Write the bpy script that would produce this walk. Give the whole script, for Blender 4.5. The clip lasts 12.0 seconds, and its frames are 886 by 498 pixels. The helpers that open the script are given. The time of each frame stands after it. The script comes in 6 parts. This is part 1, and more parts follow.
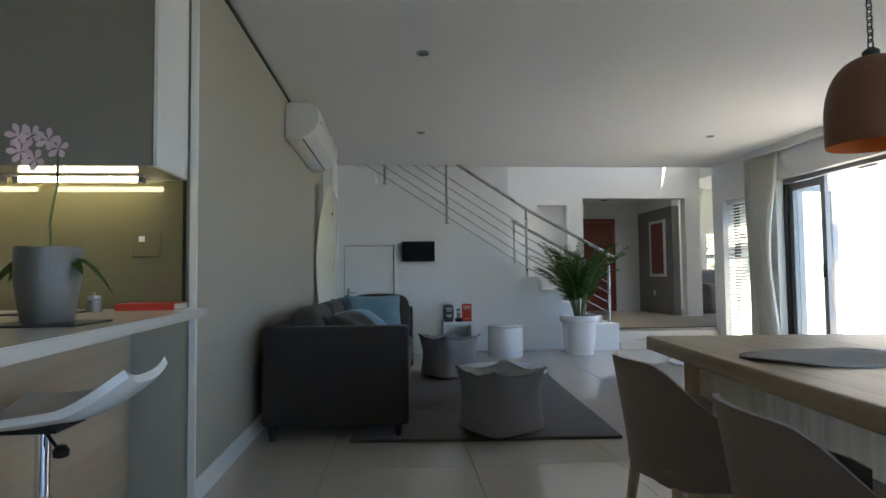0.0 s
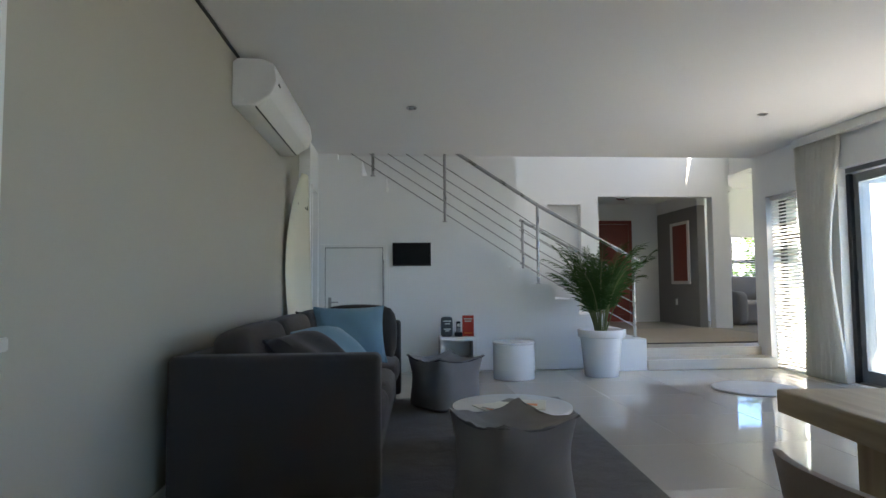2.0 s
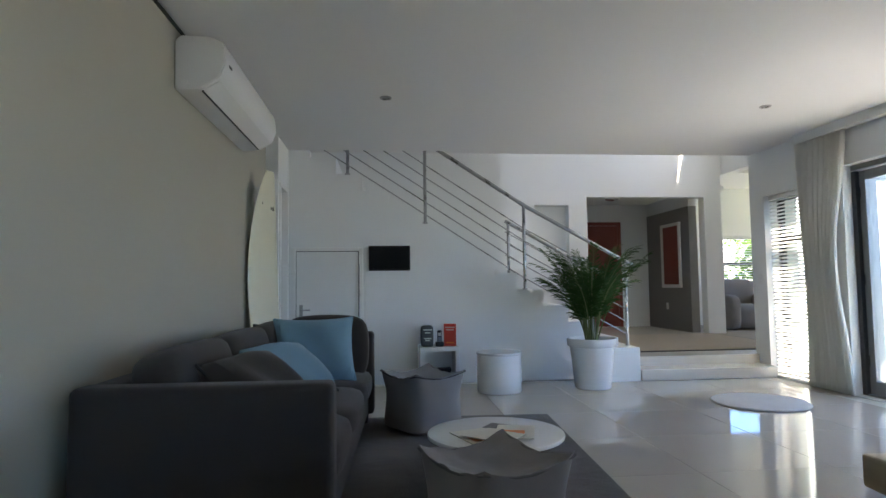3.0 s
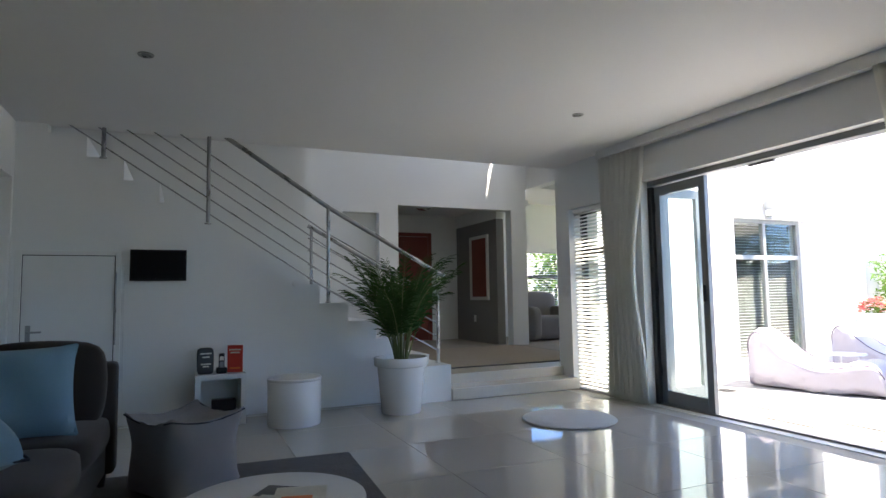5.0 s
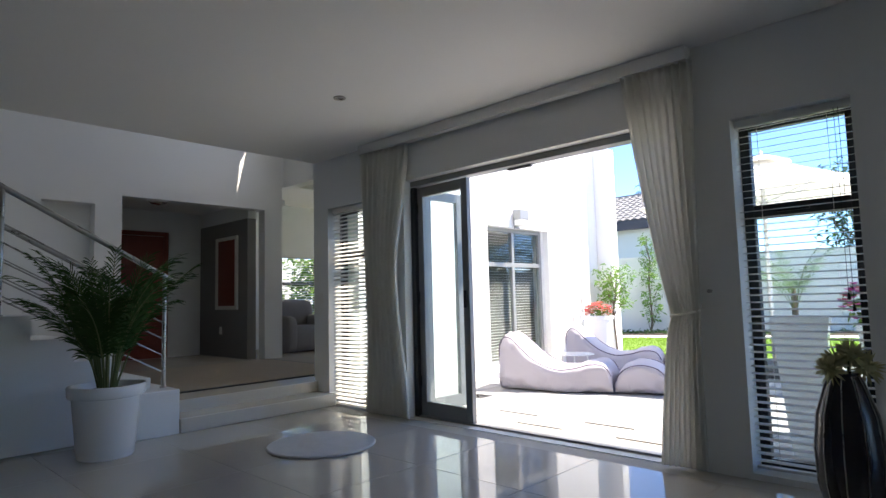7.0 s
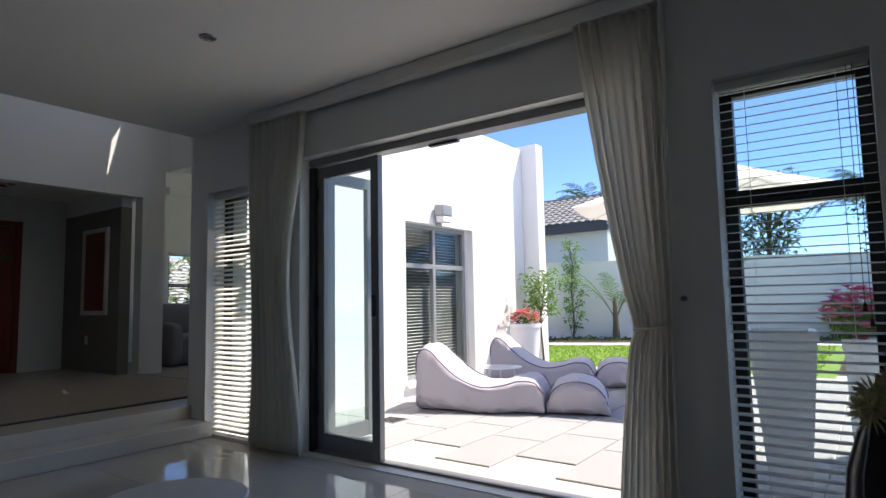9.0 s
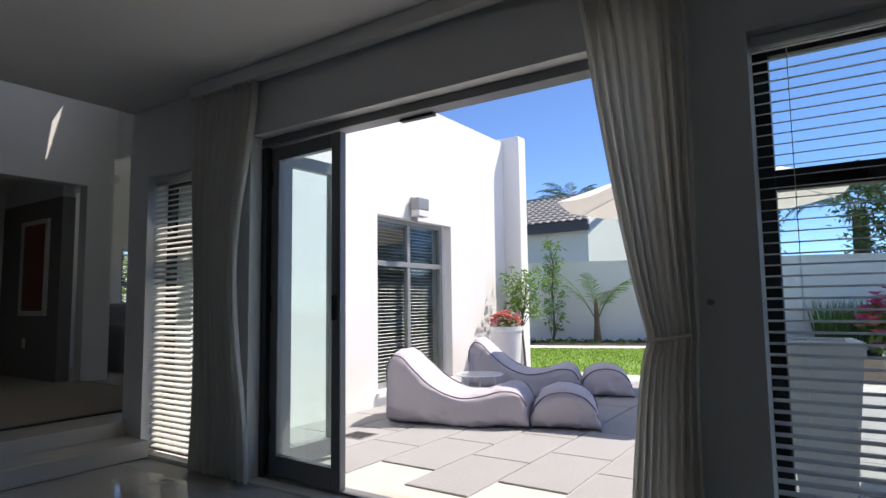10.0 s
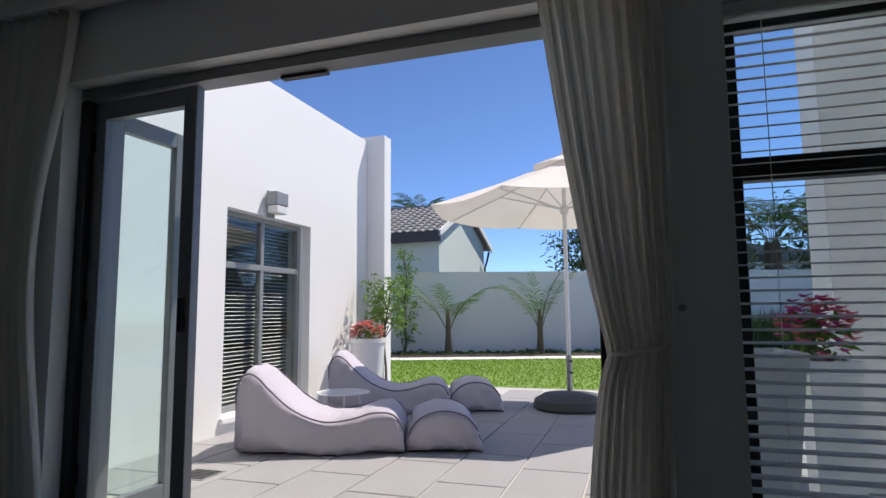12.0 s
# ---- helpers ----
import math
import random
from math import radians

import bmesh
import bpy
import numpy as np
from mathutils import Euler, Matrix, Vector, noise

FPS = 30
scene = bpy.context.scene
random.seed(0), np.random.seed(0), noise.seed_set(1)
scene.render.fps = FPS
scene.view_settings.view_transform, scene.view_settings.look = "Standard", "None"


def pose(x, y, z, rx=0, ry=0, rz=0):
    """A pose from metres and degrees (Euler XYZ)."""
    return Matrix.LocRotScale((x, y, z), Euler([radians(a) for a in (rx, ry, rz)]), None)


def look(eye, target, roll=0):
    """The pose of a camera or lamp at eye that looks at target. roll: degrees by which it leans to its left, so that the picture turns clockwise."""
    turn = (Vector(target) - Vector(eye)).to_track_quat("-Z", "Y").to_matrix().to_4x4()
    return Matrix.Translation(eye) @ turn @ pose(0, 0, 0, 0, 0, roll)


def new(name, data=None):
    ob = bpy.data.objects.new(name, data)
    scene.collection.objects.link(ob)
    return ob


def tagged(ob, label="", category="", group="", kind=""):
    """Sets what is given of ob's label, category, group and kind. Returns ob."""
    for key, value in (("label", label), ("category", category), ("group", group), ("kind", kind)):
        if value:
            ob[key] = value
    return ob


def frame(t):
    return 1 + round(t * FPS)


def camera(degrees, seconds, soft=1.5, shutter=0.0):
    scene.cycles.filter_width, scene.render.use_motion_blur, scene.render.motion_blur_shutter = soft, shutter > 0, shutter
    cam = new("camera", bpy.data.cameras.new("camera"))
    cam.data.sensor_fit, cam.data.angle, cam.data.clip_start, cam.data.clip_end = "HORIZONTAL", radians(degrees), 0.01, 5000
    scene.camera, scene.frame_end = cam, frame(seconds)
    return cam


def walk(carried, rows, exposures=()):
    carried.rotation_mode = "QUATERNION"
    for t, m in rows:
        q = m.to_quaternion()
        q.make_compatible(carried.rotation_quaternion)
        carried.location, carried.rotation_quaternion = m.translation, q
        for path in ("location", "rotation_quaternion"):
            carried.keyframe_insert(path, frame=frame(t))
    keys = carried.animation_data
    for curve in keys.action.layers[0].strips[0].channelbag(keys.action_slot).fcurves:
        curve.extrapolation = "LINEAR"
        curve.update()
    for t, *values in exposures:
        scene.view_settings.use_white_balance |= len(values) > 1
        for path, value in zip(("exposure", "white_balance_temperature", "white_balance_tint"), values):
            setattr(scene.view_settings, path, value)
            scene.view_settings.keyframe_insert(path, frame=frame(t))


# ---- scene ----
cam = camera(73.9, 12.0)
PATH = [
    (0, (0.278, 1.365, 1.032), (0.43, 3.357, 1.125), -0.6),
    (0.5, (0.28, 1.692, 1.042), (0.426, 3.684, 1.139), -0.6),
    (1, (0.315, 1.96, 1.049), (0.462, 3.952, 1.154), -0.6),
    (1.5, (0.398, 2.235, 1.037), (0.542, 4.226, 1.152), -0.6),
    (2, (0.437, 2.509, 1.031), (0.577, 4.501, 1.148), -0.5),
    (2.5, (0.482, 2.75, 1.049), (0.625, 4.741, 1.17), -0.6),
    (4.5, (0.729, 3.51, 1.083), (1.338, 5.409, 1.235), -0.7),
    (5, (0.783, 3.678, 1.074), (1.58, 5.506, 1.231), -0.9),
    (5.5, (0.852, 3.828, 1.071), (1.827, 5.568, 1.227), -1.0),
    (6, (0.917, 4.005, 1.048), (2.123, 5.592, 1.21), -1.2),
    (6.5, (1.029, 4.086, 1.043), (2.396, 5.536, 1.209), -1.3),
    (7, (1.184, 4.189, 1.06), (2.631, 5.559, 1.229), -1.5),
    (9, (1.964, 4.765, 1.073), (3.58, 5.93, 1.251), -1.1),
    (9.5, (2.184, 4.935, 1.088), (3.821, 6.07, 1.266), -0.8),
    (10, (2.445, 5.072, 1.081), (4.102, 6.176, 1.259), -0.8),
    (10.5, (2.624, 5.198, 1.079), (4.31, 6.258, 1.262), -0.7),
    (11, (2.704, 5.349, 1.079), (4.453, 6.3, 1.27), -0.6),
    (11.5, (2.758, 5.485, 1.065), (4.599, 6.241, 1.27), -0.5),
    (12, (2.846, 5.598, 1.059), (4.734, 6.222, 1.27), -0.5),
]
EXPO = [(t, e, 7700 - 65 * t, g) for t, e, g in ((0.0, 3.28, 10), (2.5, 3.48, 11), (4.5, 2.98, 12), (5.5, 2.58, 12), (6.5, 2.2, 13), (7.0, 2.0, 13), (9.0, 1.2, 14), (9.5, 1.0, 14), (10.5, 0.55, 14), (12.0, 0.36, 14))]
walk(cam, [(t, look(eye, target, roll)) for t, eye, target, roll in PATH], EXPO)

# ---- light ----
SUN = Vector((0.50, -0.42, 1.0)).normalized()
world = bpy.data.worlds.new("world")
scene.world = world
world.use_nodes = True
wn = world.node_tree
sky = wn.nodes.new("ShaderNodeTexSky")
sky.sky_type, sky.sun_disc = "NISHITA", False
sky.altitude = 2000.0
sky.sun_elevation = math.asin(SUN.z)
sky.sun_rotation = math.atan2(SUN.x, SUN.y)
sky.air_density, sky.dust_density, sky.ozone_density = 0.75, 0.0, 10.0
wn.links.new(sky.outputs[0], wn.nodes["Background"].inputs[0])
wn.nodes["Background"].inputs[1].default_value = 0.15
sun = new("sun", bpy.data.lights.new("sun", "SUN"))
sun.data.energy, sun.data.angle, sun.data.color = 4.2, radians(0.53), (1.0, 0.96, 0.9)
sun.matrix_world = look(SUN * 30, (0, 0, 0))


def fill_panel(name, x, y, z, w, h, face, power):
    """An area lamp added at an unseen opening to brighten a room, standing in for sky light."""
    lamp = new(name, bpy.data.lights.new(name, "AREA"))
    lamp.data.shape, lamp.data.size, lamp.data.size_y = "RECTANGLE", w, h
    lamp.data.energy, lamp.data.color = power, (0.95, 0.97, 1.0)
    lamp.matrix_world = look((x, y, z), (x + face[0], y + face[1], z + face[2]))
    return lamp


# ---- materials ----
def mat(name, color, rough=0.5, metal=0.0, vary=0.08, scale=6.0, bump=0.05, fine=80.0, spec=0.5, per=0.0, coat=0.0, sheen=0.0, trans=0.0):
    """A principled material with broad and fine variation; per: spread between single pieces."""
    m = bpy.data.materials.new(name)
    m.use_nodes = True
    n, l = m.node_tree.nodes, m.node_tree.links
    b = n["Principled BSDF"]
    co = n.new("ShaderNodeTexCoord")
    a = n.new("ShaderNodeTexNoise")
    a.inputs["Scale"].default_value, a.inputs["Detail"].default_value = scale, 5
    f = n.new("ShaderNodeTexNoise")
    f.inputs["Scale"].default_value, f.inputs["Detail"].default_value = fine, 3
    l.new(co.outputs["Object"], a.inputs["Vector"])
    l.new(co.outputs["Object"], f.inputs["Vector"])
    mix = n.new("ShaderNodeMix")
    mix.data_type = "RGBA"
    lo = [c * (1 - vary) for c in color]
    hi = [min(1, c * (1 + vary)) for c in color]
    mix.inputs[6].default_value, mix.inputs[7].default_value = (*lo, 1), (*hi, 1)
    add = n.new("ShaderNodeMath")
    add.operation = "MULTIPLY_ADD"
    add.inputs[1].default_value, add.inputs[2].default_value = 0.4, 0.0
    l.new(f.outputs["Fac"], add.inputs[0])
    sm = n.new("ShaderNodeMath")
    sm.operation = "MULTIPLY_ADD"
    sm.inputs[1].default_value = 0.6
    l.new(a.outputs["Fac"], sm.inputs[0])
    l.new(add.outputs[0], sm.inputs[2])
    last = sm
    if per:
        info = n.new("ShaderNodeObjectInfo")
        p = n.new("ShaderNodeMath")
        p.operation = "MULTIPLY_ADD"
        p.inputs[1].default_value = per
        l.new(info.outputs["Random"], p.inputs[0])
        l.new(sm.outputs[0], p.inputs[2])
        q = n.new("ShaderNodeMath")
        q.operation = "SUBTRACT"
        q.inputs[1].default_value = per / 2
        l.new(p.outputs[0], q.inputs[0])
        last = q
    l.new(last.outputs[0], mix.inputs[0])
    l.new(mix.outputs[2], b.inputs["Base Color"])
    r = n.new("ShaderNodeMapRange")
    r.inputs[3].default_value, r.inputs[4].default_value = max(0.02, rough * 0.85), min(1, rough * 1.15)
    l.new(a.outputs["Fac"], r.inputs[0])
    l.new(r.outputs[0], b.inputs["Roughness"])
    b.inputs["Metallic"].default_value = metal
    b.inputs["Specular IOR Level"].default_value = spec
    b.inputs["Coat Weight"].default_value = coat
    b.inputs["Sheen Weight"].default_value = sheen
    if trans:
        b.inputs["Transmission Weight"].default_value = trans
    if bump:
        bu = n.new("ShaderNodeBump")
        bu.inputs["Strength"].default_value, bu.inputs["Distance"].default_value = bump, 0.01
        l.new(f.outputs["Fac"], bu.inputs["Height"])
        l.new(bu.outputs[0], b.inputs["Normal"])
    return m


def wood(name, dark, light, rough=0.45, axis="X", scale=3.0):
    """Straight-grained wood along one axis."""
    m = mat(name, light, rough, vary=0.05, bump=0.04)
    n, l = m.node_tree.nodes, m.node_tree.links
    co, mp = n.new("ShaderNodeTexCoord"), n.new("ShaderNodeMapping")
    s = [scale * 6] * 3
    s["XYZ".index(axis)] = scale * 0.35
    mp.inputs["Scale"].default_value = s
    g = n.new("ShaderNodeTexNoise")
    g.inputs["Scale"].default_value, g.inputs["Detail"].default_value, g.inputs["Distortion"].default_value = 1.6, 7, 0.6
    ramp = n.new("ShaderNodeValToRGB")
    ramp.color_ramp.elements[0].position, ramp.color_ramp.elements[1].position = 0.32, 0.68
    ramp.color_ramp.elements[0].color, ramp.color_ramp.elements[1].color = (*dark, 1), (*light, 1)
    l.new(co.outputs["Object"], mp.inputs[0])
    l.new(mp.outputs[0], g.inputs["Vector"])
    l.new(g.outputs["Fac"], ramp.inputs[0])
    l.new(ramp.outputs[0], n["Principled BSDF"].inputs["Base Color"])
    return m


def weave(name, color, rough=0.9, scale=350.0, bump=0.25, vary=0.18):
    """Woven cloth: crossed fine threads over broad wear."""
    m = mat(name, color, rough, vary=vary, scale=4, bump=0, sheen=0.15, spec=0.2, fine=180)
    n, l = m.node_tree.nodes, m.node_tree.links
    co = n.new("ShaderNodeTexCoord")
    k = n.new("ShaderNodeTexNoise")
    k.inputs["Scale"].default_value, k.inputs["Detail"].default_value = scale, 2
    w = n.new("ShaderNodeTexNoise")
    w.inputs["Scale"].default_value, w.inputs["Detail"].default_value = 7, 4
    s = n.new("ShaderNodeMath")
    s.operation = "MULTIPLY_ADD"
    s.inputs[1].default_value = 2.5
    bu = n.new("ShaderNodeBump")
    bu.inputs["Strength"].default_value, bu.inputs["Distance"].default_value = bump, 0.006
    l.new(co.outputs["Object"], k.inputs["Vector"])
    l.new(co.outputs["Object"], w.inputs["Vector"])
    l.new(w.outputs["Fac"], s.inputs[0])
    l.new(k.outputs["Fac"], s.inputs[2])
    l.new(s.outputs[0], bu.inputs["Height"])
    l.new(bu.outputs[0], n["Principled BSDF"].inputs["Normal"])
    return m


def glass(name, tint=(0.92, 0.97, 0.96)):
    m = bpy.data.materials.new(name)
    m.use_nodes = True
    n, l = m.node_tree.nodes, m.node_tree.links
    n.remove(n["Principled BSDF"])
    t, g, x, w = n.new("ShaderNodeBsdfTransparent"), n.new("ShaderNodeBsdfGlossy"), n.new("ShaderNodeMixShader"), n.new("ShaderNodeLayerWeight")
    f = n.new("ShaderNodeMath")
    f.operation = "POWER"
    f.inputs[1].default_value = 4.0
    h = n.new("ShaderNodeMath")
    h.operation = "MULTIPLY_ADD"
    h.inputs[1].default_value, h.inputs[2].default_value = 0.8, 0.04
    w.inputs[0].default_value = 0.5
    l.new(w.outputs["Facing"], f.inputs[0])
    l.new(f.outputs[0], h.inputs[0])
    t.inputs[0].default_value = (*tint, 1)
    g.inputs["Roughness"].default_value = 0.01
    l.new(h.outputs[0], x.inputs[0])
    l.new(t.outputs[0], x.inputs[1])
    l.new(g.outputs[0], x.inputs[2])
    l.new(x.outputs[0], n["Material Output"].inputs[0])
    return m


def glow(name, color, strength):
    m = bpy.data.materials.new(name)
    m.use_nodes = True
    b = m.node_tree.nodes["Principled BSDF"]
    b.inputs["Base Color"].default_value = (*color, 1)
    b.inputs["Emission Color"].default_value, b.inputs["Emission Strength"].default_value = (*color, 1), strength
    return m


def thin_cloth(name, color, share):
    """Cloth or leaf that lets some light through."""
    m = mat(name, color, 0.85, vary=0.05, scale=5, bump=0.1, fine=300, spec=0.2)
    n, l = m.node_tree.nodes, m.node_tree.links
    t, x = n.new("ShaderNodeBsdfTranslucent"), n.new("ShaderNodeMixShader")
    t.inputs[0].default_value = (*color, 1)
    x.inputs[0].default_value = share
    l.new(n["Principled BSDF"].outputs[0], x.inputs[1])
    l.new(t.outputs[0], x.inputs[2])
    l.new(x.outputs[0], n["Material Output"].inputs[0])
    return m


M_WHITE = mat("white_paint", (0.78, 0.79, 0.78), 0.6, vary=0.025, scale=1.5, bump=0.06, fine=140)
M_CEIL = mat("ceiling_paint", (0.80, 0.80, 0.79), 0.7, vary=0.02, scale=1.2, bump=0.04, fine=160)
M_TAUPE = mat("taupe_paint", (0.40, 0.38, 0.32), 0.6, vary=0.03, scale=1.2, bump=0.06, fine=140)
# feature wall paint; also colours the wing's added shell in place of shade
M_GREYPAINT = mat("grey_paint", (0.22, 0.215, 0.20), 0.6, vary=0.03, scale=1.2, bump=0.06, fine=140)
M_GLOSSWHITE = mat("gloss_white", (0.78, 0.78, 0.77), 0.22, vary=0.02, bump=0.01)
M_TRIM = mat("trim_white", (0.76, 0.76, 0.74), 0.4, vary=0.03, bump=0.02)
M_TILE = mat("porcelain_tile", (0.52, 0.485, 0.43), 0.045, vary=0.05, scale=3, bump=0.003, fine=60, per=0.25, spec=0.75)
M_GROUT = mat("grout", (0.42, 0.40, 0.36), 0.8, bump=0.1)
M_STEPTILE = mat("step_tile", (0.60, 0.56, 0.49), 0.2, vary=0.08, scale=4, bump=0.02)
M_ALU = mat("grey_aluminium", (0.22, 0.225, 0.235), 0.42, metal=0.4, vary=0.05, bump=0.01)
M_ALULIGHT = mat("pale_aluminium", (0.30, 0.31, 0.31), 0.45, metal=0.3, vary=0.05, bump=0.01)
M_DARKALU = mat("dark_aluminium", (0.035, 0.037, 0.04), 0.4, metal=0.3, vary=0.05, bump=0.01)
M_STEEL = mat("brushed_steel", (0.36, 0.36, 0.36), 0.28, metal=1.0, vary=0.04, bump=0.01)
M_CHROME = mat("chrome", (0.75, 0.75, 0.75), 0.08, metal=1.0, vary=0.02, bump=0)
M_GLASS = glass("clear_glass")
M_BLACK = mat("black_plastic", (0.012, 0.012, 0.013), 0.4, vary=0.1, bump=0.01, spec=0.3)
M_SCREEN = mat("dark_screen", (0.005, 0.005, 0.006), 0.35, vary=0.05, bump=0, spec=0.15)
M_SOFA = weave("brown_grey_cloth", (0.042, 0.034, 0.030))
M_POUF = weave("grey_canvas", (0.22, 0.21, 0.21), scale=260)
M_SEAM = weave("grey_seam", (0.13, 0.125, 0.125))
M_PIPE = weave("dark_piping", (0.03, 0.03, 0.032))
M_BLUE = weave("blue_cloth", (0.14, 0.25, 0.32))
M_RUG = weave("dark_rug", (0.085, 0.076, 0.068), scale=120, bump=0.9)
M_RUGPALE = weave("pale_shag", (0.55, 0.54, 0.52), scale=90, bump=0.9)
M_JUTE = weave("brown_jute", (0.26, 0.21, 0.15), scale=110, bump=0.8)
M_OAK = wood("pale_oak", (0.36, 0.27, 0.18), (0.50, 0.40, 0.29), 0.45, "Y")
M_OAKX = wood("oak_panel", (0.42, 0.32, 0.22), (0.50, 0.39, 0.28), 0.4, "Y", 1.6)
M_LEGWOOD = wood("oak_leg", (0.36, 0.25, 0.15), (0.48, 0.35, 0.22), 0.45, "Z")
M_TAN = weave("tan_chair_cloth", (0.21, 0.16, 0.13), scale=300, bump=0.15)
M_RED = mat("red_wood", (0.20, 0.035, 0.02), 0.35, vary=0.15, scale=3, bump=0.03)
M_ORANGE = mat("orange_enamel", (0.75, 0.20, 0.04), 0.4, vary=0.05, bump=0.01)
M_COPPER = mat("brown_metal", (0.20, 0.085, 0.045), 0.45, metal=0.3, vary=0.1, bump=0.02)
M_CURTAIN = thin_cloth("white_voile", (0.88, 0.87, 0.83), 0.55)
M_SLAT = thin_cloth("white_slat", (0.80, 0.80, 0.78), 0.12)
M_LEAF = thin_cloth("palm_leaf", (0.045, 0.095, 0.025), 0.2)
M_LEAF2 = thin_cloth("bright_leaf", (0.13, 0.24, 0.05), 0.3)
M_STEM = mat("green_stem", (0.12, 0.15, 0.05), 0.6, vary=0.2)
M_SOIL = mat("soil", (0.05, 0.035, 0.025), 0.95, vary=0.4, scale=20, bump=0.8)
M_BARK = mat("bark", (0.12, 0.09, 0.06), 0.9, vary=0.3, scale=12, bump=0.6)
M_RENDER = mat("white_render", (0.80, 0.80, 0.79), 0.8, vary=0.025, scale=1.0, bump=0.15, fine=60)
M_GWALL = mat("garden_wall_paint", (0.78, 0.77, 0.73), 0.85, vary=0.05, scale=1.0, bump=0.15, fine=60)
M_PAVER = mat("stone_paver", (0.31, 0.307, 0.31), 0.75, vary=0.14, scale=2.5, bump=0.2, fine=40, per=0.12)
M_MORTAR = mat("paver_joint", (0.50, 0.49, 0.46), 0.9, vary=0.1, bump=0.2)
M_LAV = weave("lavender_canvas", (0.50, 0.47, 0.53), scale=300, bump=0.5, vary=0.06)
M_LAVPIPE = weave("purple_piping", (0.14, 0.12, 0.17))
M_UMB = thin_cloth("cream_canvas", (0.86, 0.80, 0.74), 0.22)
M_STONE = mat("dark_base", (0.06, 0.06, 0.062), 0.7, vary=0.15, bump=0.1)
M_ROOF = mat("grey_roof_tile", (0.19, 0.19, 0.19), 0.6, vary=0.2, scale=3, bump=0.1, per=0.6)
M_MINT = mat("pale_green_wall", (0.60, 0.68, 0.62), 0.85, vary=0.04, scale=1.0, bump=0.1)
M_GRASS = mat("lawn", (0.16, 0.27, 0.04), 0.9, vary=0.22, scale=14, bump=0.8, fine=120)
M_PINK = thin_cloth("pink_petal", (0.80, 0.22, 0.25), 0.35)
M_CORAL = thin_cloth("coral_petal", (0.80, 0.36, 0.28), 0.3)
M_MAGENTA = thin_cloth("magenta_petal", (0.66, 0.10, 0.36), 0.3)
M_WATER = mat("pool_water", (0.02, 0.30, 0.55), 0.05, vary=0.1, bump=0.05, fine=8)
M_REDCARD = mat("red_card", (0.55, 0.05, 0.03), 0.4, vary=0.05)
M_DARKCARD = mat("dark_card", (0.04, 0.04, 0.042), 0.4, vary=0.3, scale=20)
M_QUARTZ = mat("pale_quartz", (0.66, 0.64, 0.60), 0.2, vary=0.05, scale=30, bump=0.005)
M_SPLASH = mat("olive_glass_splash", (0.17, 0.155, 0.085), 0.06, vary=0.02, bump=0, coat=0.3)
# taupe darkened because the cabinet front stands unlit
M_SHADED_CABINET = mat("shaded_gloss_cabinet", (0.25, 0.235, 0.205), 0.25, vary=0.02, bump=0.005)
M_PAPER = mat("paper", (0.6, 0.58, 0.5), 0.6, vary=0.2, scale=30)
M_VASE = mat("black_ceramic", (0.012, 0.013, 0.02), 0.25, vary=0.1, bump=0.01)
M_CREAM = thin_cloth("cream_petal", (0.42, 0.40, 0.22), 0.2)
M_ORCHID = thin_cloth("orchid_petal", (0.72, 0.55, 0.62), 0.3)
M_HAMMER = mat("hammered_pewter", (0.22, 0.21, 0.20), 0.35, metal=0.7, vary=0.1, bump=0.35, fine=260)
M_LED = glow("led_tube", (1.0, 0.96, 0.72), 2.1)
M_GUM = mat("black_rubber", (0.02, 0.02, 0.02), 0.8)


# ---- building helpers ----
def thing(name, label, category, at=(0, 0, 0), turn=0.0, group="", kind=""):
    ob = new(name)
    ob.empty_display_size = 0.05
    ob.matrix_world = pose(*at, 0, 0, turn)
    return tagged(ob, label, category, group, kind)


def link(name, bm, material, parent=None, label="", smooth=False):
    me = bpy.data.meshes.new(name)
    bm.normal_update()
    bm.to_mesh(me)
    bm.free()
    if smooth:
        me.shade_smooth()
        me.set_sharp_from_angle(angle=radians(40))
    me.materials.append(material)
    ob = new(name, me)
    if parent:
        ob.parent = parent
    if label:
        ob["label"] = label
    return ob


def part(name, bm, material, parent, label="", smooth=False):
    return link(name, bm, material, parent, label, smooth)


def structure(name, bm, material, label, category, smooth=False):
    return tagged(link(name, bm, material, None, "", smooth), label, category, "", "structure")


def box(x0, x1, y0, y1, z0, z1, bevel=0.0, bm=None, seg=2):
    bm = bm or bmesh.new()
    m = Matrix.Translation(((x0 + x1) / 2, (y0 + y1) / 2, (z0 + z1) / 2)) @ Matrix.Diagonal((x1 - x0, y1 - y0, z1 - z0, 1))
    vs = bmesh.ops.create_cube(bm, size=1, matrix=m)["verts"]
    if bevel:
        es = list({e for v in vs for e in v.link_edges})
        bmesh.ops.bevel(bm, geom=es, offset=bevel, segments=seg, affect="EDGES", profile=0.5)
    return bm


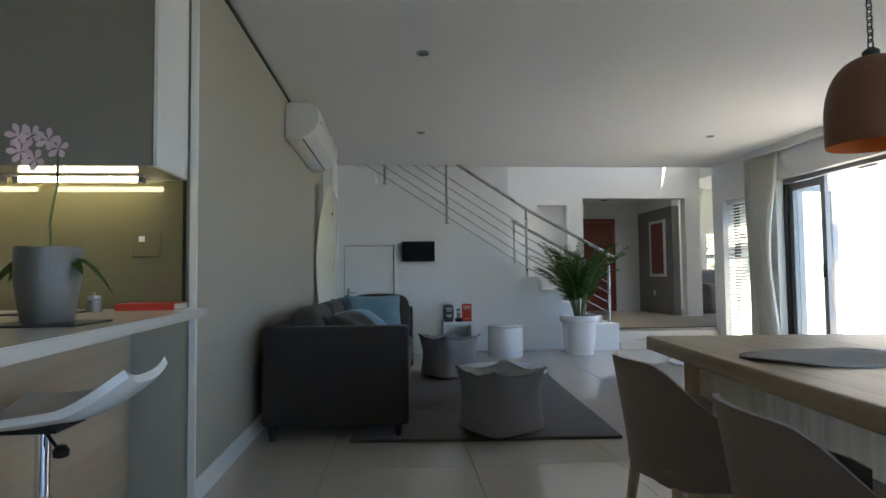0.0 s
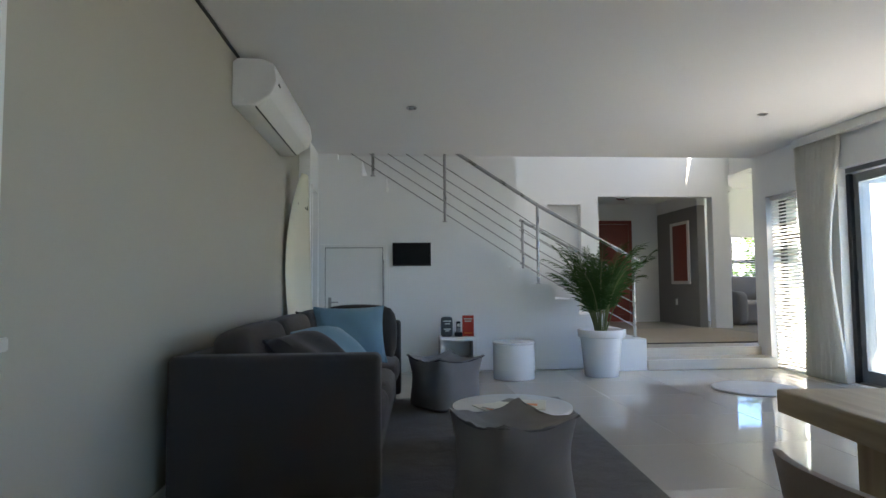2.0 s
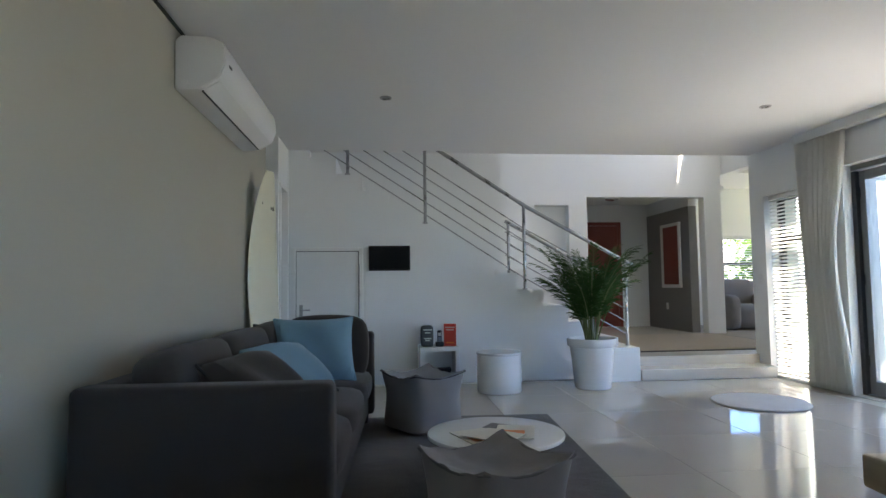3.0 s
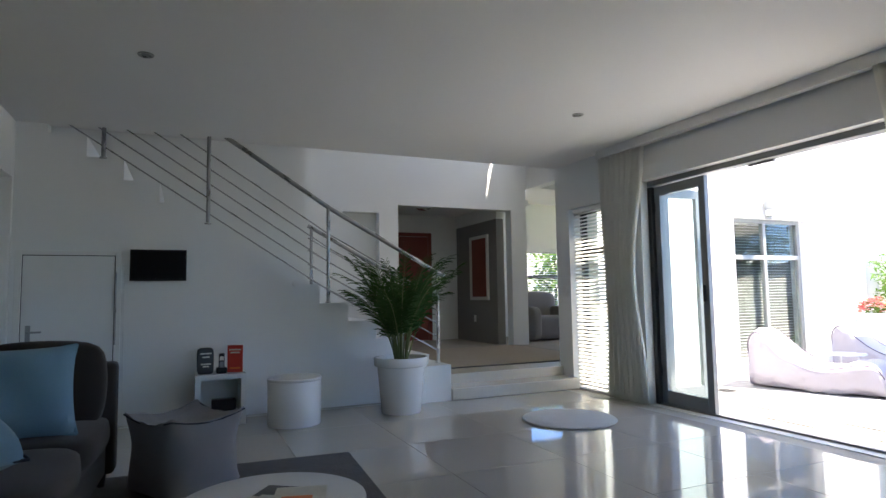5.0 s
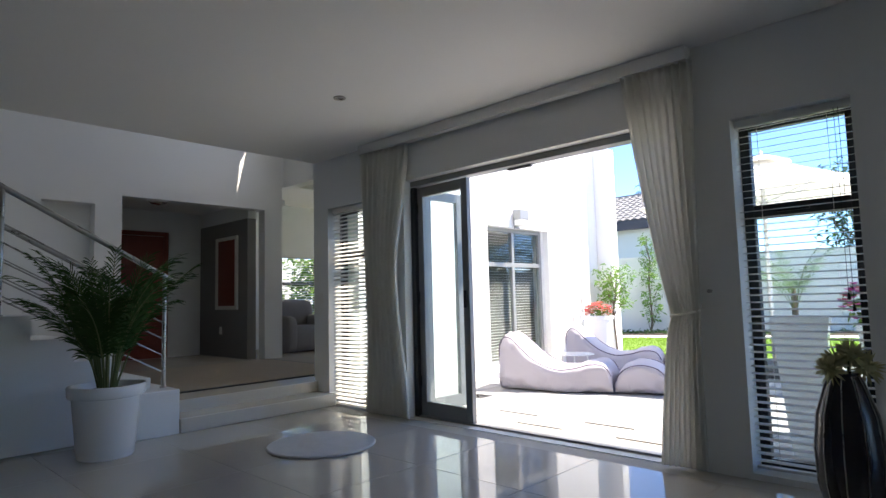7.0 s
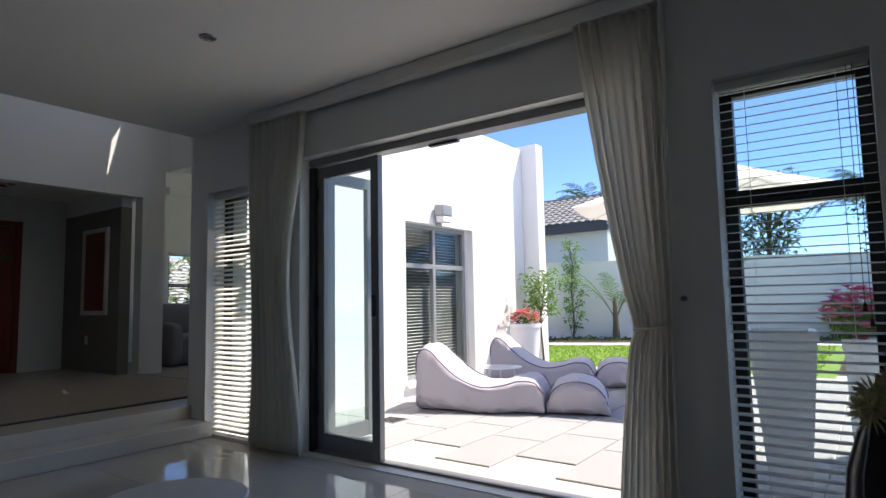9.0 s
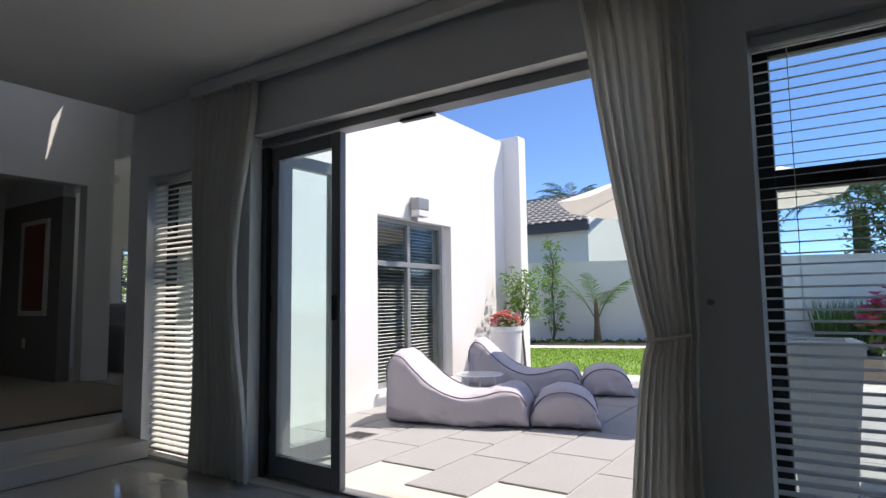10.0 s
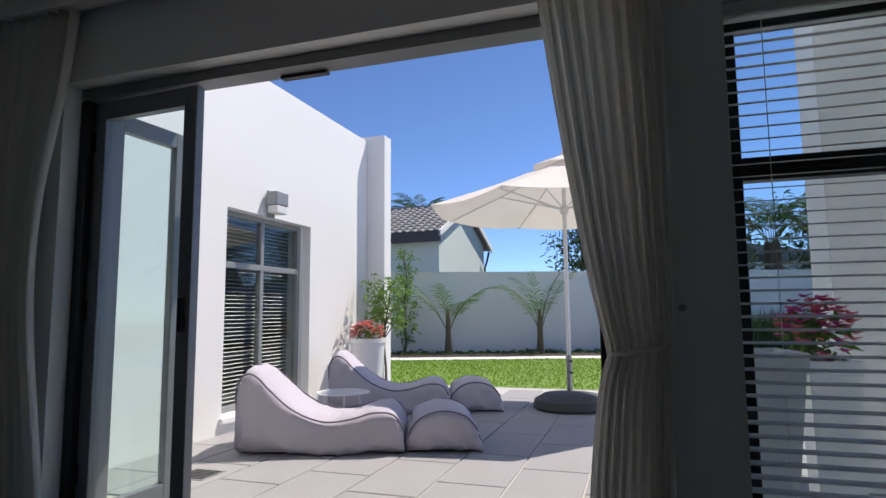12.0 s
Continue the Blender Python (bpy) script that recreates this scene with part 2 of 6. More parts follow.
def tube(points, r, bm=None, seg=10, taper=1.0):
    """A round bar along points; r ends at r * taper."""
    bm = bm or bmesh.new()
    pts = [Vector(p) for p in points]
    rings = []
    for i, p in enumerate(pts):
        d = (pts[min(i + 1, len(pts) - 1)] - pts[max(i - 1, 0)]).normalized()
        u = d.orthogonal().normalized() if not rings else (last - d * last.dot(d)).normalized()
        last = u
        w = d.cross(u)
        k = r * (1 + (taper - 1) * i / max(1, len(pts) - 1))
        rings.append([bm.verts.new(p + (u * math.cos(2 * math.pi * j / seg) + w * math.sin(2 * math.pi * j / seg)) * k) for j in range(seg)])
    for a, b in zip(rings, rings[1:]):
        for j in range(seg):
            bm.faces.new((a[j], a[(j + 1) % seg], b[(j + 1) % seg], b[j]))
    bm.faces.new(rings[0][::-1])
    bm.faces.new(rings[-1])
    return bm


def lathe(profile, seg=40, bm=None, at=(0, 0, 0)):
    """Turns a profile of (radius, z) round the z axis; a radius of 0 closes it."""
    bm = bm or bmesh.new()
    rings = []
    for r, z in profile:
        if r < 1e-5:
            rings.append([bm.verts.new((at[0], at[1], at[2] + z))])
        else:
            rings.append([bm.verts.new((at[0] + r * math.cos(2 * math.pi * j / seg), at[1] + r * math.sin(2 * math.pi * j / seg), at[2] + z)) for j in range(seg)])
    for a, b in zip(rings, rings[1:]):
        for j in range(seg):
            k = (j + 1) % seg
            if len(a) == 1 and len(b) > 1:
                bm.faces.new((a[0], b[k], b[j]))
            elif len(b) == 1 and len(a) > 1:
                bm.faces.new((a[j], a[k], b[0]))
            elif len(a) > 1:
                bm.faces.new((a[j], a[k], b[k], b[j]))
    return bm


def prism(outline, d0, d1, axis="y", bm=None):
    """Extrudes an outline between d0 and d1 along an axis; outline pairs are the other two axes in order."""
    bm = bm or bmesh.new()

    def at(p, d):
        return {"x": (d, p[0], p[1]), "y": (p[0], d, p[1]), "z": (p[0], p[1], d)}[axis]
    a = [bm.verts.new(at(p, d0)) for p in outline]
    b = [bm.verts.new(at(p, d1)) for p in outline]
    bm.faces.new(a)
    bm.faces.new(b[::-1])
    for i in range(len(a)):
        j = (i + 1) % len(a)
        bm.faces.new((a[j], a[i], b[i], b[j]))
    bmesh.ops.recalc_face_normals(bm, faces=bm.faces)
    return bm


def soft_box(sx, sy, sz, puff=0.1, n=8, power=2.6, bm=None, m=None):
    """A padded block: a subdivided box whose faces swell and whose edges are rounded."""
    bm = bm or bmesh.new()
    made = bmesh.ops.create_cube(bm, size=2)["verts"]
    es = list({e for v in made for e in v.link_edges})
    bmesh.ops.subdivide_edges(bm, edges=es, cuts=n, use_grid_fill=True)
    m = m or Matrix.Identity(4)
    for v in bm.verts:
        if v.tag:
            continue
        v.tag = True
        x, y, z = v.co
        k = max(abs(x), abs(y), abs(z))
        ln = (abs(x) ** (power * 2) + abs(y) ** (power * 2) + abs(z) ** (power * 2)) ** (1 / (power * 2))
        x, y, z = x * k / ln, y * k / ln, z * k / ln
        b = 1 + puff * (1 - x * x) * (1 - y * y)
        c = 1 + puff * (1 - y * y) * (1 - z * z)
        d = 1 + puff * (1 - x * x) * (1 - z * z)
        v.co = m @ Vector((x * sx / 2 * c, y * sy / 2 * d, z * sz / 2 * b))
    return bm


def pillow(w, h, t, bm=None, m=None, n=14):
    """A stuffed cushion in its own xz plane, with pinched corners."""
    bm = bm or bmesh.new()
    m = m or Matrix.Identity(4)
    grid = {}
    for s in (1, -1):
        for i in range(n + 1):
            for j in range(n + 1):
                u, v = 2 * i / n - 1, 2 * j / n - 1
                edge = i in (0, n) or j in (0, n)
                if edge and s == -1:
                    grid[s, i, j] = grid[1, i, j]
                    continue
                k = ((1 - u ** 4) * (1 - v ** 4)) ** 0.55
                pin = 1 - 0.07 * (1 - u * u) * abs(v) ** 3, 1 - 0.07 * (1 - v * v) * abs(u) ** 3
                wob = 0.012 * math.sin(5 * u + 3 * v + s)
                grid[s, i, j] = bm.verts.new(m @ Vector((u * w / 2 * pin[1], s * k * (t / 2 + wob), v * h / 2 * pin[0])))
    for s in (1, -1):
        for i in range(n):
            for j in range(n):
                q = [grid[s, i, j], grid[s, i + 1, j], grid[s, i + 1, j + 1], grid[s, i, j + 1]]
                bm.faces.new(q if s == -1 else q[::-1])
    return bm


def turned(bm, m):
    bmesh.ops.transform(bm, matrix=m, verts=bm.verts)
    return bm


def blade(bm, p, d, side, length, width, droop=0.25, n=3):
    """One narrow leaf of several quads, bending down along its length."""
    p, d, side = Vector(p), Vector(d).normalized(), Vector(side).normalized()
    rows = []
    for i in range(n + 1):
        s = i / n
        c = p + d * length * s + Vector((0, 0, -droop * length * s * s))
        w = width * (0.35 + 1.9 * s) * (1 - s) + 0.0006 if i else width * 0.3
        rows.append((bm.verts.new(c - side * w / 2), bm.verts.new(c + side * w / 2)))
    for a, b in zip(rows, rows[1:]):
        bm.faces.new((a[0], a[1], b[1], b[0]))


# ---- the large structure ----
L, R, RO, CE = -0.665, 4.87, 5.13, 2.58
HF = 0.225                      # height of the foyer floor
WALL_TOP = 4.67
STAIR_Y, STAIR_BACK = 9.50, 10.52
RISE, RUN = 0.186, 0.288


def wall_x(name, x0, x1, y0, y1, z0, z1, holes, material, label):
    """A wall along y with openings (y0, y1, z0, z1) cut through it."""
    bm = bmesh.new()
    ys = sorted({y0, y1, *[h[0] for h in holes], *[h[1] for h in holes]})
    for a, b in zip(ys, ys[1:]):
        cut = [h for h in holes if h[0] <= a and h[1] >= b]
        z = z0
        for h in sorted(cut, key=lambda q: q[2]):
            if h[2] > z + 1e-4:
                box(x0, x1, a, b, z, h[2], bm=bm)
            z = h[3]
        if z < z1 - 1e-4:
            box(x0, x1, a, b, z, z1, bm=bm)
    bmesh.ops.remove_doubles(bm, verts=bm.verts, dist=1e-4)
    return structure(name, bm, material, label, "wall")


W1 = (8.70, 9.36, 0.02, 2.05)
W2 = (4.70, 5.30, 0.03, 2.08)
DOOR = (5.68, 8.17, 0.0, 2.165)
WB = (-1.6, 1.4, 0.0, 2.155)    # unseen glazed door behind the walker, added to let in light
wall_x("wall_east", R, RO, -2.6, 9.62, -0.2, WALL_TOP, [W1, W2, DOOR, WB], M_WHITE, "white painted wall with glazed openings to the patio")
wall_x("wall_west", L - 0.25, L, 4.18, 8.90, 0, CE + 0.2, [], M_TAUPE, "plain taupe painted living room wall")
wall_x("wall_west_passage", L - 0.25, L + 0.12, 8.905, STAIR_Y, 0, CE + 0.2, [(8.96, 9.44, 0.0, 2.13)], M_WHITE, "white painted wall round a narrow side door")
bm = box(-4.0, L - 0.002, 4.18, 4.30, 0, CE + 0.2)
structure("wall_kitchen", bm, M_TAUPE, "taupe kitchen wall behind the worktop", "wall")
bm = box(-4.1, -4.0, -2.6, 4.3, 0, CE + 0.2)
structure("wall_kitchen_side", bm, M_WHITE, "white kitchen side wall", "wall")
# south wall, with a gap added out of view to admit daylight
bm = bmesh.new()
for q in ((-4.1, 3.0, 0, CE + 0.2), (4.6, RO, 0, CE + 0.2), (3.0, 4.6, 2.4, CE + 0.2)):
    box(q[0], q[1], -2.75, -2.6, q[2], q[3], bm=bm)
structure("wall_south", bm, M_WHITE, "plain white wall with an unseen door opening added for light", "wall")

# solid side of the stairs, stepped along its top, with a plinth at its foot
steps = [(3.14, 0.0), (3.14, HF + RISE + 0.048)]
x, z = 3.14, HF + RISE + 0.048
while x - RUN > -0.62:
    x -= RUN
    steps.append((x, z))
    z += RISE
    steps.append((x, z))
steps += [(-0.62, z), (-0.62, 0.0)]
structure("stair_side_wall", prism(steps, STAIR_Y, STAIR_Y + 0.12), M_WHITE, "white plastered stepped side of the staircase", "staircase wall")
structure("stair_plinth", box(2.84, 3.286, 9.255, STAIR_Y - 0.002, 0.0, 0.367, 0.006), M_WHITE, "low white plinth at the foot of the stairs", "plinth")
structure("stair_plinth_end", box(3.142, 3.286, STAIR_Y, STAIR_BACK - 0.004, 0.0, 0.367, 0.006), M_WHITE, "white plastered end of the lowest stair", "plinth")
x, z = 3.14, HF + 0.048
while z < CE - 0.1:
    z += RISE
    structure("stair_step", box(x - RUN, x + 0.001, STAIR_Y + 0.121, STAIR_BACK - 0.004, z - RISE, z, 0.002), M_WHITE, "white plastered stair step", "step")
    x -= RUN
structure("wall_stair_back", box(-0.9, 2.02, STAIR_BACK, STAIR_BACK + 0.15, 0, WALL_TOP), M_WHITE, "white wall behind the staircase", "wall")
structure("wall_stair_end", box(-1.0, -0.62, STAIR_Y + 0.01, STAIR_BACK, 0, WALL_TOP), M_WHITE, "white wall at the head of the stairs", "wall")

# foyer: floor, two steps, far wall with wide opening
structure("step_low", box(3.29, R - 0.003, 9.24, 9.56, 0.001, 0.122, 0.008), M_STEPTILE, "low beige tiled step up to the foyer", "step")
bm = box(1.94, RO, 9.56, 16.3, 0.0, HF, 0.006)
box(RO, 9.85, 9.76, 16.3, 0.0, HF, 0.0, bm=bm)
structure("floor_foyer", bm, M_STEPTILE, "beige tiled raised foyer floor", "floor")
HY = 12.33
bm = bmesh.new()
box(1.99, 2.92, HY, HY + 0.18, 0, WALL_TOP, bm=bm)
box(2.92, 3.49, HY, HY + 0.18, 2.36, WALL_TOP, bm=bm)
box(3.49, 3.80, HY, HY + 0.18, 0, WALL_TOP, bm=bm)
box(3.80, 5.82, HY, HY + 0.18, 2.495, WALL_TOP, bm=bm)
box(5.82, 6.12, HY, HY + 0.18, 0, WALL_TOP, bm=bm)
bmesh.ops.remove_doubles(bm, verts=bm.verts, dist=1e-4)
structure("wall_foyer", bm, M_WHITE, "white double-height foyer wall with a wide opening", "wall")
structure("wall_foyer_header", box(6.12, 6.325, HY, HY + 0.18, 2.88, WALL_TOP), M_WHITE, "white wall above the lounge opening", "wall")
structure("wall_foyer_west", box(1.85, 1.985, STAIR_BACK + 0.155, HY + 0.18, 0, WALL_TOP), M_WHITE, "white side wall of the foyer", "wall")
bm = box(-1.0, 6.161, 9.43, 16.3, WALL_TOP, WALL_TOP + 0.15)
box(6.161, 6.325, 9.43, 11.444, WALL_TOP, WALL_TOP + 0.15, bm=bm)
box(6.161, 6.325, 11.843, 16.3, WALL_TOP, WALL_TOP + 0.15, bm=bm)
structure("ceiling_foyer", bm, M_CEIL, "white double-height foyer ceiling", "ceiling")
# unseen slabs, added only to block the sun
structure("foyer_sun_block", box(6.33, 6.99, 9.58, 11.444, 4.40, 4.52), M_RENDER, "unseen slab added to keep sun out of the high foyer window", "eave")
# stepped so the sun misses the floor but reaches low on window 1
bm = box(RO + 0.01, 6.37, -2.8, 7.55, 2.76, 2.92)
box(RO + 0.01, 5.85, 7.551, 8.3, 2.76, 2.92, bm=bm)
structure("patio_sun_block", bm, M_RENDER, "unseen overhang added to shade the patio doors", "eave")
structure("terrace_sun_block", box(2.2, RO, -4.4, -2.76, 2.76, 2.92), M_RENDER, "unseen overhang added to keep sun off the dining door", "eave")
# invented wall above the ceiling edge, shutting open sky off the foyer
structure("wall_sky_block", box(-1.0, 6.325, 9.43, 9.58, CE + 0.251, WALL_TOP), M_WHITE, "unseen white wall added to keep sky light out of the foyer", "wall")
structure("wall_entrance", box(1.94, 6.1, 14.19, 14.37, HF, 2.62), M_WHITE, "white wall beside the red entrance door", "wall")
structure("wall_passage", box(2.75, 3.68, HY + 0.185, HY + 0.29, HF, 2.56), M_WHITE, "white wall closing the recess beside the stairs", "wall")
structure("wall_entrance_side", box(3.69, 3.78, HY + 0.185, 14.19, HF, 2.62), M_WHITE, "white side wall of the entrance hall", "wall")
structure("ceiling_entrance", box(1.94, 6.28, HY + 0.18, 14.37, 2.625, 2.72), M_CEIL, "white entrance hall ceiling", "ceiling")
structure("wall_grey_panel", box(5.66, 5.80, 12.56, 14.189, HF, 2.38), M_GREYPAINT, "grey painted feature wall in the entrance hall", "wall")
structure("wall_grey_header", box(5.664, 5.80, 12.56, 14.189, 2.382, 2.62), M_WHITE, "white band of wall above the grey panel", "wall")
# opening added out of view to hold the lounge fill lamp
wall_x("wall_lounge_east", 9.82, 9.91, 9.5, 16.3, HF, 3.0, [(11.0, 13.13, 0.88, 2.46)], M_WHITE, "white lounge side wall with an opening added for a lamp")
FW = (7.22, 8.55, 0.52, 1.985)
bm = bmesh.new()
box(6.12, FW[0], 14.19, 14.37, HF, 2.95, bm=bm)
box(FW[1], 9.91, 14.19, 14.37, HF, 2.95, bm=bm)
box(FW[0], FW[1], 14.19, 14.37, HF, FW[2], bm=bm)
box(FW[0], FW[1], 14.19, 14.37, FW[3], 2.95, bm=bm)
bmesh.ops.remove_doubles(bm, verts=bm.verts, dist=1e-4)
structure("wall_lounge_north", bm, M_WHITE, "white lounge wall with a low window", "wall")
structure("ceiling_lounge", box(6.29, 9.91, HY + 0.18, 14.37, 2.951, 3.04), M_CEIL, "white lounge ceiling", "ceiling")
# upper gallery wall with an unseen high window, added to light the stairwell
CL = (9.85, 11.09, 3.3, 4.38)
wall_x("wall_upper_east", 6.15, 6.325, 9.50, 11.444, 2.88, WALL_TOP, [CL], M_WHITE, "white upper wall with an unseen window added for light")
# a narrow unseen slit under the roof edge that lets a sliver of sun onto the hall wall
bm = box(6.15, 6.325, 11.444, 11.843, 2.88, 4.17)
box(6.15, 6.325, 11.843, HY, 2.88, WALL_TOP, bm=bm)
structure("wall_upper_corner", bm, M_WHITE, "white upper wall at the corner", "wall")
# mask added only to trim the sunbeam to the sliver's slant
bm = prism([(11.652, 4.17), (11.843, 4.17), (11.843, WALL_TOP), (11.807, WALL_TOP), (11.681, 4.29), (11.652, 4.29)], -6.165, -6.15)
prism([(11.444, 4.17), (11.651, 4.17), (11.651, 4.29), (11.696, WALL_TOP), (11.444, WALL_TOP)], -6.165, -6.15, bm=bm)
structure("sun_slit_mask", turned(bm, Matrix.Rotation(radians(90), 4, "Z")), M_WHITE, "unseen thin panel added to cut the sun to a slanting sliver", "wall")

structure("ceiling", box(-4.1, R - 0.005, -2.6, 9.585, CE, CE + 0.25), M_CEIL, "smooth white living room ceiling", "ceiling")
structure("floor", box(-4.1, R + 0.085, -2.75, 9.55, -0.2, -0.006), M_GROUT, "joints between polished floor tiles", "floor")
structure("door_threshold", box(R + 0.09, RO + 0.02, DOOR[0], DOOR[1], -0.2, 0.002), M_STEPTILE, "pale stone threshold of the folding door", "threshold")
structure("ground", box(-60, 90, -60, 120, -0.9, -0.215), M_SOIL, "bare earth under the house and gardens", "ground")

# fill lamps added at unseen openings to brighten foyer, lounge and dining end
fill_panel("fill_stairwell", 6.12, 10.47, 3.84, 1.2, 1.03, (-1, -0.1, -0.1), 2.0)
fill_panel("fill_lounge", 9.80, 12.06, 1.67, 2.1, 1.5, (-1, 0, 0), 1.7)
fill_panel("fill_dining", R - 0.02, -0.1, 1.1, 2.9, 2.0, (-1, 0, 0), 0.9)
# baseboards, and a dark strip that draws the shadow gap under the ceiling
structure("baseboard", box(L + 0.001, L + 0.016, 4.16, 8.90, 0.0, 0.11, 0.004), M_TRIM, "white baseboard along the taupe wall", "baseboard")
structure("trim", box(L + 0.001, L + 0.02, 4.18, 8.90, CE - 0.020, CE - 0.012), M_DARKALU, "thin dark strip drawing the shadow gap below the ceiling", "trim")
structure("trim", box(L - 0.016, L + 0.014, 4.158, 4.179, 0, CE), M_TRIM, "white edge strip on the corner of the wall", "trim")


# ---- openings: windows, folding door ----
def slats(parent, x0, x1, y, z0, z1, pitch, width, angle, along="y"):
    """A Venetian blind: slats that share one mesh, head rail, bottom rail and cords."""
    ln = x1 - x0
    bm = bmesh.new()
    n, prof = 4, []
    for i in range(n + 1):
        s = i / n - 0.5
        prof.append((s * width, 0.0035 * (1 - 4 * s * s)))
    rows = []
    ca, sa = math.cos(radians(angle)), math.sin(radians(angle))
    for e in (-ln / 2, ln / 2):
        rows.append([bm.verts.new((p * ca - q * sa, e, p * sa + q * ca) if along == "y" else (e, p * ca - q * sa, p * sa + q * ca)) for p, q in prof])
    for i in range(n):
        bm.faces.new((rows[0][i], rows[0][i + 1], rows[1][i + 1], rows[1][i]))
    first = part("slat", bm, M_SLAT, parent, "", True)
    mid = (x0 + x1) / 2
    k, z = 0, z1 - 0.06
    while z > z0 + 0.03:
        ob = first if k == 0 else new("slat", first.data)
        ob.parent = parent
        ob.location = (y, mid, z) if along == "y" else (mid, y, z)
        k, z = k + 1, z - pitch
    hx = width * 0.55
    if along == "y":
        part("head_rail", box(y - hx, y + hx, x0, x1, z1 - 0.045, z1 - 0.002, 0.004), M_TRIM, parent)
        part("bottom_rail", box(y - hx * 0.8, y + hx * 0.8, x0, x1, z0 + 0.006, z0 + 0.024, 0.004), M_TRIM, parent)
        for c in (0.2, 0.8):
            part("cord", tube([(y, x0 + ln * c, z0 + 0.02), (y, x0 + ln * c, z1 - 0.04)], 0.0016, seg=5), M_TRIM, parent)
        for c, low in ((0.10, 0.46), (0.135, 0.49)):
            q, zt = x0 + ln * c, z0 + (z1 - z0) * low
            d = part("pull_cord", tube([(y - hx - 0.004, q, zt), (y - hx - 0.004, q, z1 - 0.04)], 0.0016, seg=5), M_GUM, parent)
            part("tassel", lathe([(0, 0.0), (0.009, 0.004), (0.007, 0.03), (0.002, 0.04), (0, 0.042)], 10, at=(y - hx - 0.004, q, zt - 0.04)), M_GUM, d, "dark plastic cord tassel")
    else:
        part("head_rail", box(x0, x1, y - hx, y + hx, z1 - 0.045, z1 - 0.002, 0.004), M_TRIM, parent)
        part("bottom_rail", box(x0, x1, y - hx * 0.8, y + hx * 0.8, z0 + 0.006, z0 + 0.024, 0.004), M_TRIM, parent)


def side_window(name, w, x, split, label):
    """A tall aluminium window: frame, transom, two panes."""
    y0, y1, z0, z1 = w
    ob = thing(name, label, "window", kind="structure")
    f = 0.055
    for n, b in (("frame_side", (y0, y0 + f, z0, z1)), ("frame_side", (y1 - f, y1, z0, z1)), ("frame_bottom", (y0 + f, y1 - f, z0, z0 + f)), ("frame_top", (y0 + f, y1 - f, z1 - f, z1)), ("transom", (y0 + f, y1 - f, split - 0.04, split + 0.04))):
        part(n, box(x, x + 0.06, *b, 0.004), M_DARKALU, ob)
    for a, b in ((z0 + f, split - 0.04), (split + 0.04, z1 - f)):
        p = part("pane", box(x + 0.027, x + 0.033, y0 + f, y1 - f, a, b), M_GLASS, ob)
        p.visible_shadow = False
    part("window_stay", box(x - 0.03, x, y0 + 0.25, y0 + 0.42, split - 0.012, split + 0.012, 0.004), M_BLACK, ob)
    return ob


side_window("window_1", W1, RO - 0.10, 1.55, "tall dark aluminium window beside the steps")
side_window("window_2", W2, RO - 0.10, 1.53, "tall dark aluminium window with an open blind")
for nm, w in (("venetian_blind", W1), ("venetian_blind", W2)):
    b = thing(nm, "white slatted Venetian blind hanging in a window recess", "blind", group="window blinds")
    slats(b, w[0] + 0.006, w[1] - 0.006, R + 0.075, w[2] + 0.01, w[3] - 0.002, 0.041, 0.043, 34 if w is W1 else 10)

# folding door: outer frame, and leaves folded open at the far end
fd = thing("door_1", "grey aluminium folding patio door, folded open", "folding door", kind="structure")
part("frame_head", box(RO - 0.17, RO - 0.06, DOOR[0], DOOR[1], DOOR[3] - 0.05, DOOR[3], 0.003), M_ALU, fd)
part("frame_side", box(RO - 0.17, RO - 0.06, DOOR[0], DOOR[0] + 0.05, 0.003, DOOR[3] - 0.06, 0.003), M_DARKALU, fd)
part("frame_side", box(RO - 0.17, RO - 0.06, DOOR[1] - 0.05, DOOR[1], 0.003, DOOR[3] - 0.06, 0.003), M_DARKALU, fd)
part("door_stop", box(RO - 0.10, RO - 0.062, 6.85, 7.08, 2.099, 2.112, 0.003), M_DARKALU, fd, "dark stop block under the head")
part("sill_track", box(RO - 0.16, RO - 0.07, DOOR[0] + 0.05, DOOR[1] - 0.05, 0.003, 0.016, 0.003), M_ALU, fd)


def leaf(a, b, handle):
    """One glazed leaf standing between two plan points."""
    a, b = Vector(a), Vector(b)
    d = b - a
    ln = d.length
    ob = new("door_leaf")
    ob.parent = fd
    ob.matrix_local = Matrix.Translation((a.x, a.y, 0)) @ Matrix.Rotation(math.atan2(d.y, d.x), 4, "Z")
    z0, z1, f, h = 0.02, DOOR[3] - 0.064, 0.075, 0.024
    bm = bmesh.new()
    for q in ((0, f, z0, z1), (ln - f, ln, z0, z1), (f, ln - f, z0, z0 + 0.12), (f, ln - f, z1 - 0.09, z1)):
        box(q[0], q[1], -h, h, q[2], q[3], 0.004, bm=bm)
    part("leaf_frame", bm, M_ALU, ob)
    p = part("pane", box(f, ln - f, -0.004, 0.004, z0 + 0.12, z1 - 0.09), M_GLASS, ob)
    p.visible_shadow = False
    if handle:
        part("handle", box(ln - 0.055, ln - 0.03, -h - 0.02, -h, 0.98, 1.13, 0.006), M_BLACK, ob)
        part("handle", box(ln - 0.055, ln - 0.03, h, h + 0.02, 0.98, 1.13, 0.006), M_BLACK, ob)


leaf((5.02, 8.115), (4.985, 7.47), True)
leaf((5.10, 8.14), (5.60, 8.12), False)
